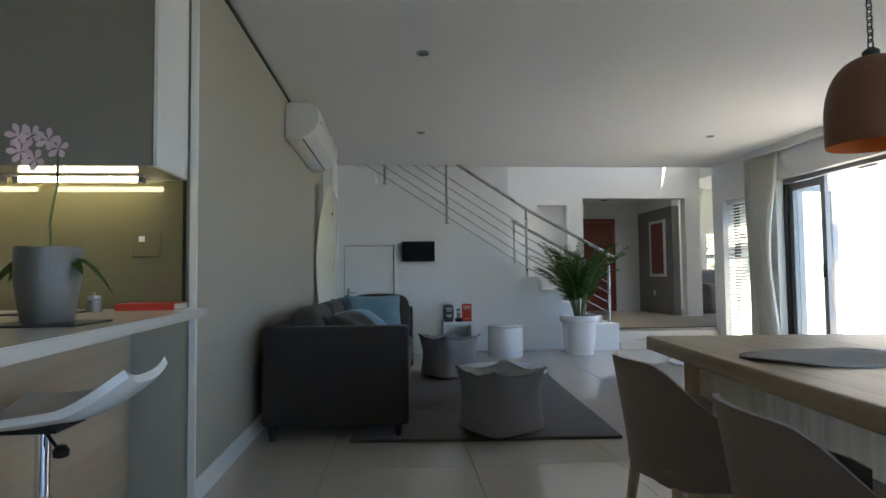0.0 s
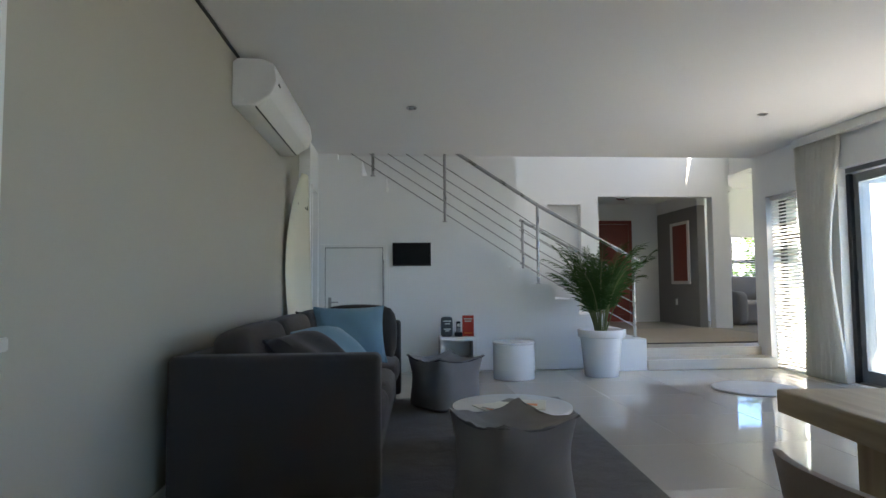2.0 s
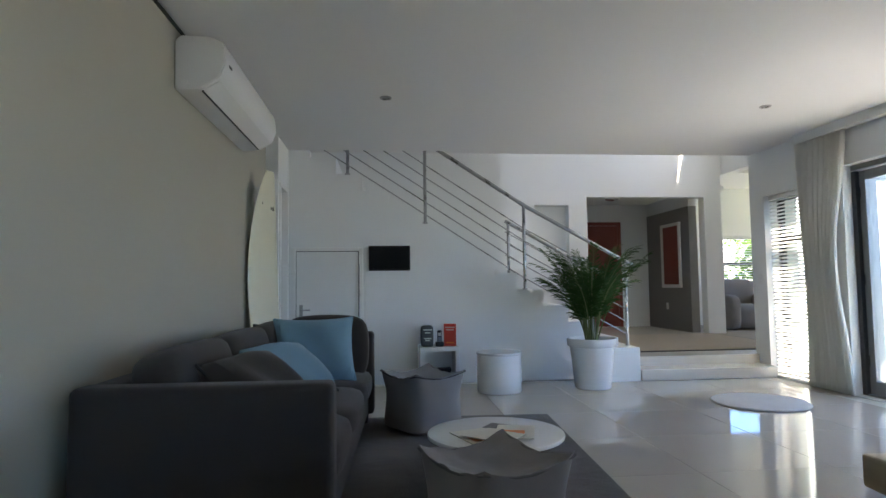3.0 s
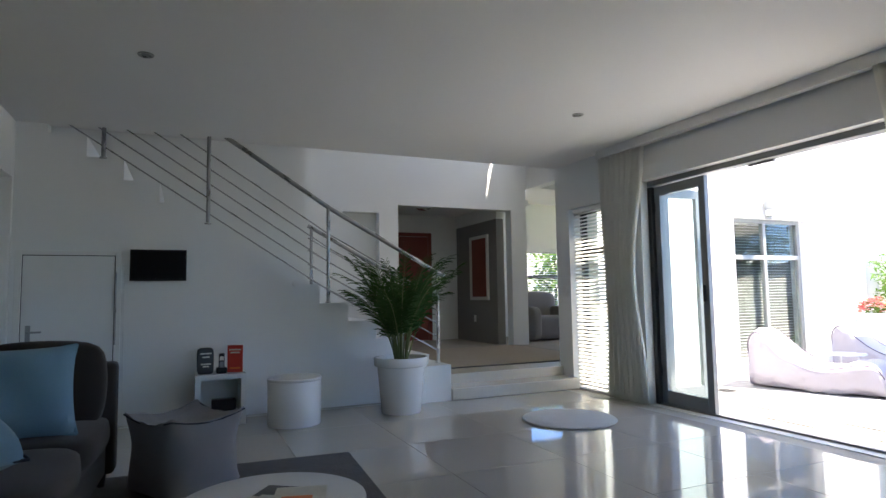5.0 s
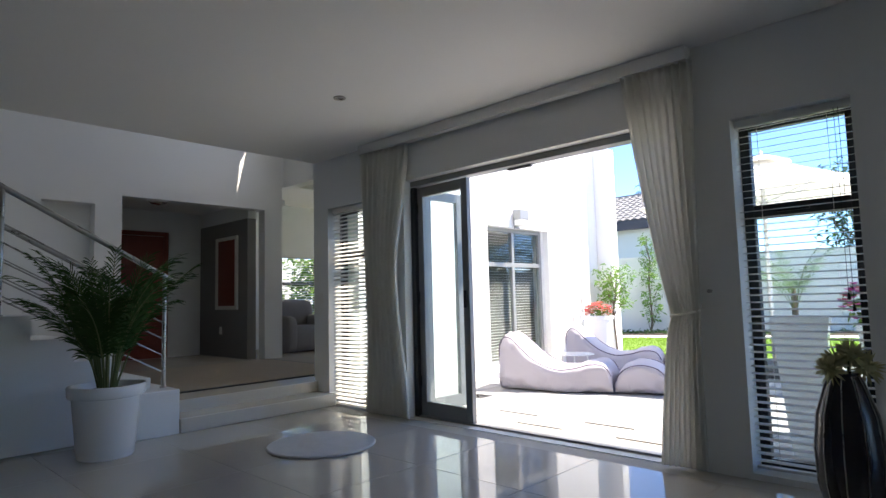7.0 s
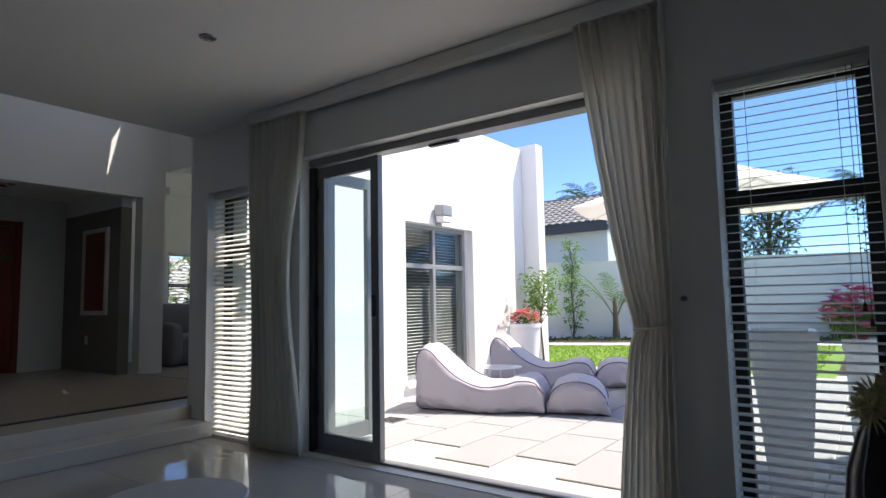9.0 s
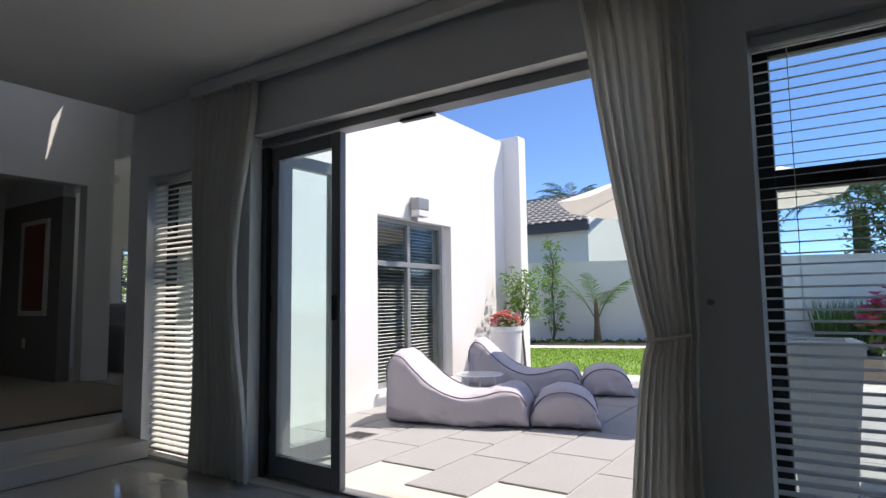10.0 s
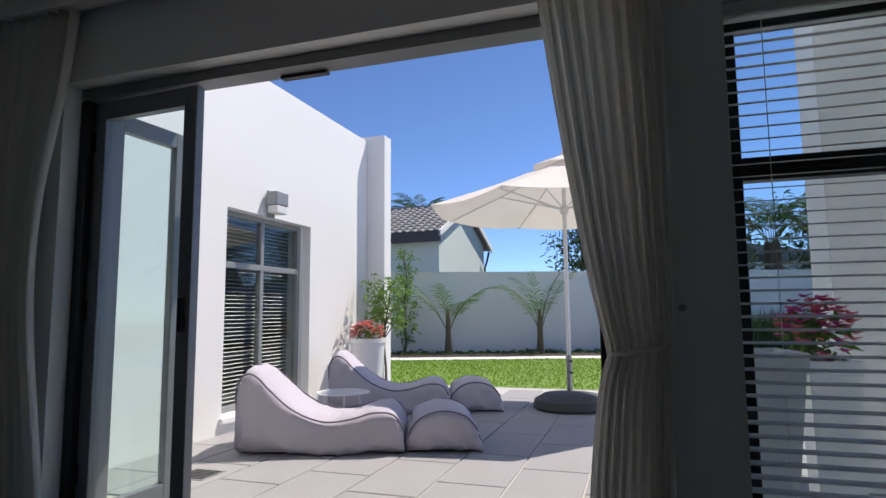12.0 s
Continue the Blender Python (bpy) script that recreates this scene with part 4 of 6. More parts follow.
sk = thing("wall_sensor", "small white round fitting on the stair wall", "sensor", (1.75, STAIR_Y, 1.21))
part("cap", tube([(0, -0.03, 0), (0, -0.001, 0)], 0.03, seg=16), M_TRIM, sk)


# ---- potted palm and other plants ----
def frond(bm_r, bm_l, base, az, length, lean, arch, pairs, leaf_len, width, twist=0.0):
    """A feather leaf: bowed midrib with drooping leaflets."""
    p, el = Vector(base), radians(90 - lean)
    d0 = Vector((math.cos(az), math.sin(az), 0))
    pts = []
    n = 12
    for i in range(n + 1):
        pts.append(p.copy())
        e = el - radians(arch) * (i / n) ** 1.3
        p = p + (d0 * math.cos(e) + Vector((0, 0, 1)) * math.sin(e)) * length / n
    tube(pts, 0.006 * (length + 0.3), bm_r, 5, 0.25)
    side0 = Vector((-math.sin(az), math.cos(az), 0))
    for k in range(pairs):
        s = 0.28 + 0.72 * k / (pairs - 1)
        f = s * n
        i = min(n - 1, int(f))
        q = pts[i].lerp(pts[i + 1], f - i)
        t = (pts[i + 1] - pts[i]).normalized()
        ln = leaf_len * (1.05 - abs(s - 0.55) * 1.2) * random.uniform(0.85, 1.1)
        for sg in (1, -1):
            d = (side0 * sg * (1.0 - 0.45 * s) + t * (0.55 + 0.6 * s) + Vector((0, 0, random.uniform(-0.08, 0.22)))).normalized()
            blade(bm_l, q, d, t.cross(d).cross(d) * -1 if random.random() < 0.0 else t, ln, width, random.uniform(0.2, 0.5))


def palm(name, label, at, fronds, length, spread, pairs, leaf_len, width, base_z, group="", material=None, arch=(55, 95), lean=(6, 40), category="plant"):
    ob = thing(name, label, category, at, group=group)
    for k in range(fronds):
        br, bl = bmesh.new(), bmesh.new()
        az = 2.399 * k + random.uniform(-0.3, 0.3)
        ln = length * random.uniform(0.72, 1.05)
        frond(br, bl, (spread * math.cos(az), spread * math.sin(az), base_z), az, ln, random.uniform(*lean), random.uniform(*arch), pairs, leaf_len * random.uniform(0.85, 1.1), width)
        f = part("frond", bl, material or M_LEAF, ob)
        part("midrib", br, M_STEM, f)
    return ob


pp = palm("potted_palm", "green feathery palm in a tall white tapered pot", (2.64, 8.96, 0), 38, 1.15, 0.06, 26, 0.27, 0.025, 0.52, lean=(1, 17), arch=(20, 78), category="potted plant")
pp.scale = (0.9, 0.9, 0.9)
part("pot", lathe([(0, 0), (0.195, 0), (0.205, 0.012), (0.248, 0.47), (0.272, 0.475), (0.278, 0.485), (0.283, 0.555), (0.278, 0.565), (0.262, 0.565), (0.250, 0.50), (0, 0.50)], 56), M_GLOSSWHITE, pp, "white tapered pot with a rim band", True)
part("soil", lathe([(0, 0.525), (0.12, 0.522), (0.252, 0.512), (0.252, 0.502)], 24), M_SOIL, pp)

mt = thing("round_mat", "round pale shaggy mat on glossy tiles", "mat", (3.80, 7.96, 0))
mt.scale = (0.91, 0.91, 1.0)
part("mat_body", lathe([(0, 0.001), (0.43, 0.001), (0.44, 0.008), (0.43, 0.018), (0.38, 0.021), (0, 0.021)], 56), M_RUGPALE, mt, "", True)

# ---- foyer, entrance and lounge beyond ----
jr = thing("jute_rug", "large brown jute rug on the raised foyer floor", "rug", (3.45, 10.02, HF))
part("weave", box(0, 2.35, 0, 2.25, 0.001, 0.014, 0.004), M_JUTE, jr)
part("border", box(-0.05, 2.40, -0.05, 2.30, 0.0005, 0.010, 0.004), M_PIPE, jr)
rd = thing("door_5", "dark red wooden entrance door", "door", (4.18, 14.19, HF), kind="structure")
part("frame_side", box(-0.07, 0.0, -0.03, -0.001, 0, 2.05), M_RED, rd)
part("frame_side", box(0.86, 0.93, -0.03, -0.001, 0, 2.05), M_RED, rd)
part("frame_top", box(0.0, 0.86, -0.03, -0.001, 1.98, 2.05), M_RED, rd)
part("door_panel", box(0.004, 0.856, -0.018, -0.001, 0.005, 1.976, 0.003), M_RED, rd)
for k in range(4):
    part("groove_panel", box(0.08, 0.78, -0.026, -0.0185, 0.15 + 0.45 * k, 0.53 + 0.45 * k, 0.006), M_RED, rd)
# mirror on the grey wall; a flat red panel paints the entrance door's reflection
pt = thing("framed_mirror", "tall white-framed mirror with the red door's reflection painted in", "picture", (5.66, 13.2, 1.56))
part("mirror_frame", box(-0.035, -0.002, -0.36, 0.36, -0.58, 0.58, 0.004), M_TRIM, pt)
part("painted_reflection", box(-0.042, -0.0355, -0.30, 0.24, -0.52, 0.52), M_RED, pt)
ol = thing("wall_socket", "white wall socket on the grey wall", "socket", (5.66, 13.42, HF + 0.42))
part("plate", box(-0.01, -0.001, -0.04, 0.04, -0.06, 0.06, 0.003), M_TRIM, ol)
cl = thing("ceiling_light", "small chrome ceiling light in the entrance", "ceiling light", (4.5, 13.0, 2.624))
part("bowl", lathe([(0, -0.10), (0.10, -0.085), (0.16, -0.03), (0.165, -0.001), (0, -0.001)], 28), M_CHROME, cl, "", True)
fc = thing("armchair", "grey upholstered armchair below the far window", "armchair", (6.52, 12.75, HF))
part("seat", soft_box(0.9, 0.85, 0.42, 0.04, 6, 3, m=Matrix.Translation((0.45, 0.4, 0.23))), M_POUF, fc, "", True)
part("backrest", soft_box(0.9, 0.25, 0.60, 0.06, 6, 3, m=Matrix.Translation((0.45, 0.78, 0.58))), M_POUF, fc, "", True)
part("armrest", soft_box(0.2, 0.85, 0.6, 0.04, 6, 3, m=Matrix.Translation((0.05, 0.4, 0.31))), M_POUF, fc, "", True)
part("armrest", soft_box(0.2, 0.85, 0.6, 0.04, 6, 3, m=Matrix.Translation((0.85, 0.4, 0.31))), M_POUF, fc, "", True)
w4 = thing("window_4", "low dark aluminium lounge window", "window", kind="structure")
for n, b in (("frame_side", (FW[0], FW[0] + 0.05, FW[2], FW[3])), ("frame_side", (FW[1] - 0.05, FW[1], FW[2], FW[3])), ("frame_top", (FW[0] + 0.05, FW[1] - 0.05, FW[3] - 0.05, FW[3])), ("frame_bottom", (FW[0] + 0.05, FW[1] - 0.05, FW[2], FW[2] + 0.05)), ("transom", (FW[0] + 0.05, FW[1] - 0.05, 1.40, 1.46))):
    part(n, box(b[0], b[1], 14.25, 14.31, b[2], b[3]), M_DARKALU, w4)
b4 = thing("venetian_blind", "white slatted blind over the lounge window", "blind", group="window blinds")
slats(b4, FW[0] + 0.01, FW[1] - 0.01, 14.22, FW[2], FW[3], 0.05, 0.046, 20, along="x")


# ---- dining area ----
dt = thing("dining_table", "pale oak dining table with a thick slab top", "dining table", (1.216, 1.859, 0), -5)
part("tabletop", box(0, 1.25, 0, 2.14, 0.692, 0.752, 0.006), M_OAK, dt)
for y in (0.12, 1.86):
    part("slab_leg", box(0.12, 1.13, y, y + 0.16, 0, 0.691, 0.005), M_LEGWOOD, dt)
part("stretcher", box(0.56, 0.69, 0.281, 1.859, 0.12, 0.26, 0.005), M_LEGWOOD, dt)
pl = thing("place_mat", "woven grey oval place mat curling on the table", "place mat", (1.66, 3.2, 0.752))
bm = bmesh.new()
n = 40
c = bm.verts.new((0, 0, 0.004))
rings = []
for r in (0.4, 0.75, 1.0):
    rings.append([bm.verts.new((0.26 * r * math.cos(2 * math.pi * j / n), 0.21 * r * math.sin(2 * math.pi * j / n), 0.004 + 0.012 * r ** 3 * max(0, math.sin(2 * math.pi * j / n * 2 + 0.6)))) for j in range(n)])
for j in range(n):
    bm.faces.new((c, rings[0][j], rings[0][(j + 1) % n]))
    for a, b in zip(rings, rings[1:]):
        bm.faces.new((a[j], b[j], b[(j + 1) % n], a[(j + 1) % n]))
M_MAT = weave("mat_weave", (0.40, 0.385, 0.36), scale=160, bump=0.7)
ob = part("weave", bm, M_MAT, pl, "", True)
so = ob.modifiers.new("thickness", "SOLIDIFY")
so.thickness = 0.004


def dining_chair(at, turn, label):
    """Tub chair: wrapped back shell, seat pad, four round wooden legs. Faces +x."""
    c = thing("dining_chair", label, "chair", at, turn, group="dining chairs")
    c.scale = (0.95, 0.95, 0.945)
    bm = bmesh.new()
    n, m, inner, outer = 30, 10, [], []
    for i in range(n + 1):
        a = radians(52 + (308 - 52) * i / n)
        f = abs(2 * i / n - 1)
        u = min(1.0, max(0.0, (f - 0.22) / 0.42))
        top = 0.80 - 0.165 * u * u * (3 - 2 * u) - 0.02 * f - 0.04 * f ** 10
        low = 0.40
        ra, rb = [], []
        for k in range(m + 1):
            s = k / m
            z = low + (top - low) * s
            fl = 0.245 + 0.055 * s ** 1.2
            th = 0.034 * (1 - 0.55 * s ** 4)
            ra.append(bm.verts.new(((fl - th) * math.cos(a), (fl - th) * 1.05 * math.sin(a), z)))
            rb.append(bm.verts.new((fl * math.cos(a), fl * 1.05 * math.sin(a), z)))
        inner.append(ra)
        outer.append(rb)
    for i in range(n):
        for k in range(m):
            bm.faces.new((outer[i][k], outer[i + 1][k], outer[i + 1][k + 1], outer[i][k + 1]))
            bm.faces.new((inner[i + 1][k], inner[i][k], inner[i][k + 1], inner[i + 1][k + 1]))
        bm.faces.new((outer[i][m], outer[i + 1][m], inner[i + 1][m], inner[i][m]))
        bm.faces.new((outer[i + 1][0], outer[i][0], inner[i][0], inner[i + 1][0]))
    for e in (0, n):
        for k in range(m):
            q = (outer[e][k], outer[e][k + 1], inner[e][k + 1], inner[e][k])
            bm.faces.new(q if e else q[::-1])
    part("shell", bm, M_TAN, c, "", True)
    part("seat", soft_box(0.47, 0.45, 0.10, 0.05, 7, 2.2, m=Matrix.Translation((0.02, 0, 0.42))), M_TAN, c, "", True)
    for x, y in ((0.17, 0.17), (0.17, -0.17), (-0.17, 0.17), (-0.17, -0.17)):
        part("leg", tube([(x * 1.25, y * 1.25, 0), (x, y, 0.395)], 0.014, seg=12, taper=1.6), M_LEGWOOD, c, "", True)
    return c


dining_chair((1.30, 3.32, 0), 0, "tan upholstered tub chair pulled up to the table")
dining_chair((1.25, 2.55, 0), -6, "tan upholstered tub chair nearer the kitchen end")
dining_chair((2.72, 3.05, 0), 175, "tan upholstered tub chair on the window side")

pd = thing("pendant_lamp", "brown dome pendant lamp with an orange inside", "pendant lamp", (2.13, 3.5, 1.525))
dome = [(0.165 * math.cos(radians(a)) ** 0.8 if a < 89 else 0.022, 0.13 + 0.22 * math.sin(radians(a))) for a in range(0, 91, 6)]
part("shade", lathe([(0.163, 0.0), (0.165, 0.02), (0.166, 0.13)] + dome[1:], 48), M_COPPER, pd, "", True)
part("lining", lathe([(0.1625, 0.0005), (0.160, 0.02), (0.160, 0.13)] + [(max(0.016, r - 0.006), z - 0.006) for r, z in dome[1:]], 48), M_ORANGE, pd, "orange enamel lining", True)
part("cap", lathe([(0, 0.345), (0.03, 0.345), (0.03, 0.37), (0.012, 0.385), (0, 0.385)], 20), M_DARKALU, pd, "", True)
for k in range(38):
    z = 0.385 + 0.026 * k
    if 1.525 + z > CE - 0.02:
        break
    q = Matrix.Rotation(radians(90 * (k % 2)), 4, "Z")
    pts = [q @ Vector((0.011 * math.cos(t), 0, z + 0.014 + 0.019 * math.sin(t))) for t in [2 * math.pi * i / 10 for i in range(11)]]
    part("chain_link", tube(pts, 0.003, seg=6), M_DARKALU, pd)
part("canopy", lathe([(0, 1.02), (0.05, 1.02), (0.055, 1.045), (0, 1.054)], 24), M_DARKALU, pd)

# ---- kitchen ----
kb = thing("bar_counter", "kitchen bar with a pale stone top and oak panel", "counter")
bm = prism([(-1.75, 1.35), (-0.42, 1.35), (-0.60, 4.155), (-1.75, 4.155)], 0.862, 0.90, "z")
bmesh.ops.bevel(bm, geom=bm.edges[:], offset=0.004, segments=2, affect="EDGES")
part("worktop", bm, M_QUARTZ, kb)
part("side_panel", box(-1.60, -0.93, 1.45, 4.15, 0.08, 0.861, 0.003), M_OAKX, kb)
part("plinth", box(-1.56, -0.98, 1.50, 4.12, 0.0, 0.079), M_DARKALU, kb)
sp = thing("splashback", "olive glass splashback above the worktop", "splashback", kind="structure")
part("glass_panel", box(-3.9, L - 0.05, 4.164, 4.178, 0.90, 1.488), M_SPLASH, sp)
part("edge_trim", box(L - 0.048, L - 0.038, 4.160, 4.178, 0.90, 1.488), M_BLACK, sp)
sk = thing("wall_socket", "double socket plate on the olive splashback", "socket", (-0.875, 4.164, 1.195))
part("plate", box(-0.06, 0.06, -0.008, -0.001, -0.06, 0.06, 0.003), M_SPLASH, sk)
part("rocker", box(-0.03, -0.005, -0.012, -0.0085, 0.01, 0.035), M_TRIM, sk)
# body and doors carry their shade in the taupe; the end panel stays white
uc = thing("wall_cabinet", "tall gloss wall cabinet, front darkened as unlit, white end panel", "cabinet")
part("body", box(-2.6, L - 0.045, 3.835, 4.16, 1.513, CE - 0.003), M_SHADED_CABINET, uc)
part("end_panel", box(L - 0.044, L - 0.026, 3.81, 4.16, 1.488, CE - 0.003, 0.002), M_GLOSSWHITE, uc, "white gloss end panel")
part("door", box(-1.35, L - 0.047, 3.812, 3.833, 1.491, CE - 0.006, 0.002), M_SHADED_CABINET, uc)
part("door", box(-2.6, -1.39, 3.812, 3.833, 1.491, CE - 0.006, 0.002), M_SHADED_CABINET, uc)
part("grip_channel", box(-1.39, -1.352, 3.826, 3.834, 1.491, 2.02), M_ALU, uc, "dark recessed grip channel")
part("bottom_panel", box(-2.6, L - 0.045, 3.836, 4.16, 1.491, 1.512), M_SHADED_CABINET, uc)
for x0, x1 in ((-2.3, -1.42), (-1.36, -0.84)):
    lt = thing("under_cabinet_light", "lit fluorescent tube under the wall cabinet", "tube light", ((x0 + x1) / 2, 4.02, 1.468), group="under-cabinet lights")
    h = (x1 - x0) / 2
    part("tube", tube([(-h, 0, 0), (h, 0, 0)], 0.011, seg=12), M_LED, lt, "glowing pale yellow tube")
    part("holder", box(-h - 0.02, h + 0.02, -0.02, 0.02, 0.012, 0.022, 0.002), M_TRIM, lt)
    for s in (-1, 1):
        part("end_cap", box(s * h - 0.012, s * h + 0.012, -0.014, 0.014, -0.014, 0.012, 0.003), M_ALU, lt)
op = thing("orchid", "pale pink orchid in a hammered pewter pot", "potted plant", (-0.77, 3.22, 0.9))
op.scale = (1.05, 1.05, 1.22)
part("pot", lathe([(0, 0.006), (0.062, 0.006), (0.066, 0.012), (0.082, 0.10), (0.086, 0.185), (0.084, 0.19), (0.078, 0.188), (0.076, 0.15), (0, 0.15)], 40), M_HAMMER, op, "", True)
part("saucer", box(-0.13, 0.13, -0.11, 0.11, 0.0, 0.0055, 0.002), M_STONE, op, "dark slate under the pot")
part("stem", tube([(0.01, 0, 0.15), (0.0, 0, 0.25), (0.02, 0, 0.35), (0.02, 0, 0.42), (0.0, 0, 0.465), (-0.04, 0.0, 0.475), (-0.07, 0, 0.46)], 0.0035, seg=6), M_STEM, op)
for az, ln, zz in ((0.1, 0.20, 0.5), (3.2, 0.18, 0.45), (2.6, 0.16, 0.6), (5.8, 0.14, 0.7)):
    bm = bmesh.new()
    blade(bm, (0, 0, 0.16), (math.cos(az), math.sin(az) * 0.4, zz), (-math.sin(az), math.cos(az), 0), ln, 0.085, 0.9, 6)
    part("leaf", bm, M_LEAF, op, "", True)
for x, z in ((0.0, 0.455), (0.03, 0.435), (-0.045, 0.465), (-0.08, 0.465), (-0.075, 0.425), (-0.035, 0.405)):
    bm = bmesh.new()
    for k in range(5):
        a = 2 * math.pi * k / 5 + x * 9
        v = [bm.verts.new((x + 0.033 * r * math.cos(a + w), -0.02 - 0.012 * (r - 0.6), z + 0.029 * r * math.sin(a + w))) for r, w in ((0.05, 0), (0.7, -0.45), (1.0, -0.15), (1.0, 0.15), (0.7, 0.45))]
        bm.faces.new(v)
    lathe([(0, -0.004), (0.006, 0), (0, 0.006)], 8, bm, (x, -0.026, z))
    part("flower", bm, M_ORCHID, op)
jr2 = thing("glass_jar", "small glass candle jar with a steel lid", "jar", (-0.985, 3.93, 0.9))
part("jar", lathe([(0, 0), (0.028, 0), (0.03, 0.01), (0.03, 0.05), (0.02, 0.055)], 24), M_HAMMER, jr2, "", True)
part("lid", lathe([(0, 0.055), (0.024, 0.055), (0.024, 0.066), (0.006, 0.07), (0.006, 0.08), (0, 0.08)], 20), M_STEEL, jr2, "", True)
rk = thing("red_book", "red hardback lying on the kitchen counter", "book", (-0.80, 4.05, 0.9), 2)
part("cover", box(-0.12, 0.12, -0.09, 0.09, 0, 0.030, 0.002), M_REDCARD, rk)
part("pages", box(-0.112, 0.122, -0.086, 0.086, 0.004, 0.026), M_PAPER, rk)
sl = thing("slate_tray", "thin dark slate board on the counter", "tray", (-0.95, 3.85, 0.9), 3)
part("board", box(-0.30, -0.05, -0.11, 0.11, 0, 0.006, 0.002), M_STONE, sl)
ck = thing("cup_hook", "small white hook under the counter edge", "hook", (-0.60, 3.98, 0.862))
part("hook", tube([(0.0, 0, 0), (0.0, 0, -0.03), (0.008, 0, -0.04), (0.014, 0, -0.032)], 0.003, seg=6), M_TRIM, ck)

bs = thing("bar_stool", "white moulded bar stool on a chrome column", "bar stool", (-0.765, 3.2, 0))
bm = bmesh.new()
n, rows = 20, []
for i in range(n + 1):
    s = i / n
    if s < 0.62:
        px, pz = -0.30 + 0.42 * s / 0.62, 0.655 - 0.02 * math.sin(math.pi * s / 0.62)
    else:
        t = (s - 0.62) / 0.38
        px, pz = 0.12 + 0.17 * t ** 0.9, 0.655 + 0.10 * t ** 1.4
    w = 0.20 * (1 - 0.25 * (2 * s - 1) ** 4) * (0.93 if i in (0, n) else 1)
    rows.append([(px, w * (2 * j / 10 - 1), pz + 0.03 * abs(2 * j / 10 - 1) ** 3) for j in range(11)])
top = [[bm.verts.new(p) for p in r] for r in rows]
bot = [[bm.verts.new((p[0] + (0.012 if i > 12 else 0), p[1] * 0.97, p[2] - 0.022)) for p in r] for i, r in enumerate(rows)]
for i in range(n):
    for j in range(10):
        bm.faces.new((top[i][j], top[i + 1][j], top[i + 1][j + 1], top[i][j + 1]))
        bm.faces.new((bot[i + 1][j], bot[i][j], bot[i][j + 1], bot[i + 1][j + 1]))
    bm.faces.new((top[i + 1][0], top[i][0], bot[i][0], bot[i + 1][0]))
    bm.faces.new((top[i][10], top[i + 1][10], bot[i + 1][10], bot[i][10]))
for j in range(10):
    bm.faces.new((top[0][j], top[0][j + 1], bot[0][j + 1], bot[0][j]))
    bm.faces.new((top[n][j + 1], top[n][j], bot[n][j], bot[n][j + 1]))
part("seat", bm, M_GLOSSWHITE, bs, "", True)
part("column", tube([(0.0, 0, 0.02), (0.0, 0, 0.40)], 0.028, seg=18), M_CHROME, bs, "", True)
part("piston", tube([(0.0, 0, 0.40), (0.0, 0, 0.615)], 0.02, seg=16), M_CHROME, bs, "", True)
part("seat_bracket", box(-0.08, 0.08, -0.08, 0.08, 0.600, 0.613, 0.003), M_BLACK, bs)
part("base_plate", lathe([(0, 0), (0.20, 0), (0.205, 0.006), (0.12, 0.018), (0.04, 0.03), (0, 0.03)], 40), M_CHROME, bs, "", True)
part("lever", tube([(0.01, -0.02, 0.606), (0.05, -0.05, 0.58), (0.08, -0.06, 0.55)], 0.005, seg=8), M_BLACK, bs)
part("lever_knob", lathe([(0, -0.02), (0.02, -0.012), (0.022, 0.006), (0.012, 0.02), (0, 0.022)], 14, at=(0.085, -0.06, 0.545)), M_BLACK, bs, "", True)

# floor vase by the window
vs = thing("floor_vase", "tall black ribbed vase holding cream flowers", "vase", (4.42, 4.75, 0))
vs.scale = (0.80, 0.80, 0.91)
prof = [(0, 0), (0.10, 0), (0.12, 0.01), (0.165, 0.20), (0.172, 0.36), (0.15, 0.54), (0.10, 0.68), (0.075, 0.73), (0.08, 0.745), (0.068, 0.745), (0.062, 0.71), (0, 0.70)]
part("body", lathe(prof, 44), M_VASE, vs, "", True)
for k in range(10):
    a = 2 * math.pi * k / 10
    part("rib", tube([((r + 0.002) * math.cos(a), (r + 0.002) * math.sin(a), z) for r, z in prof[2:8]], 0.0035, seg=6), M_STEEL, vs, "pale raised rib line")
for k, (dx, dy, dz, sz) in enumerate(((0.0, 0.03, 0.80, 0.085), (0.05, -0.10, 0.77, 0.09), (-0.08, 0.05, 0.76, 0.08), (-0.02, -0.04, 0.84, 0.08))):
    bm = bmesh.new()
    for q in range(90):
        v = Vector((random.gauss(0, 1), random.gauss(0, 1), random.gauss(0.15, 1))).normalized()
        o = v.orthogonal().normalized()
        blade(bm, Vector((dx, dy, dz)) + v * sz * 0.35, v, o, sz * 0.75, 0.022, 0.05, 2)
    lathe([(0, -sz * 0.5), (sz * 0.5, -sz * 0.2), (sz * 0.55, sz * 0.2), (0, sz * 0.5)], 14, bm, (dx, dy, dz))
    part("flower_head", bm, M_CREAM, vs)
    part("flower_stem", tube([(dx * 0.3, dy * 0.3, 0.70), (dx, dy, dz)], 0.006, seg=6), M_STEM, vs)


# ---- patio side: white wing of the house ----
YARD = pose(7.30, 9.17, 0)


def yard(x, y, z=0.0):
    return YARD @ Vector((x, y, z))


def to_yard(bm):
    return turned(bm, YARD)


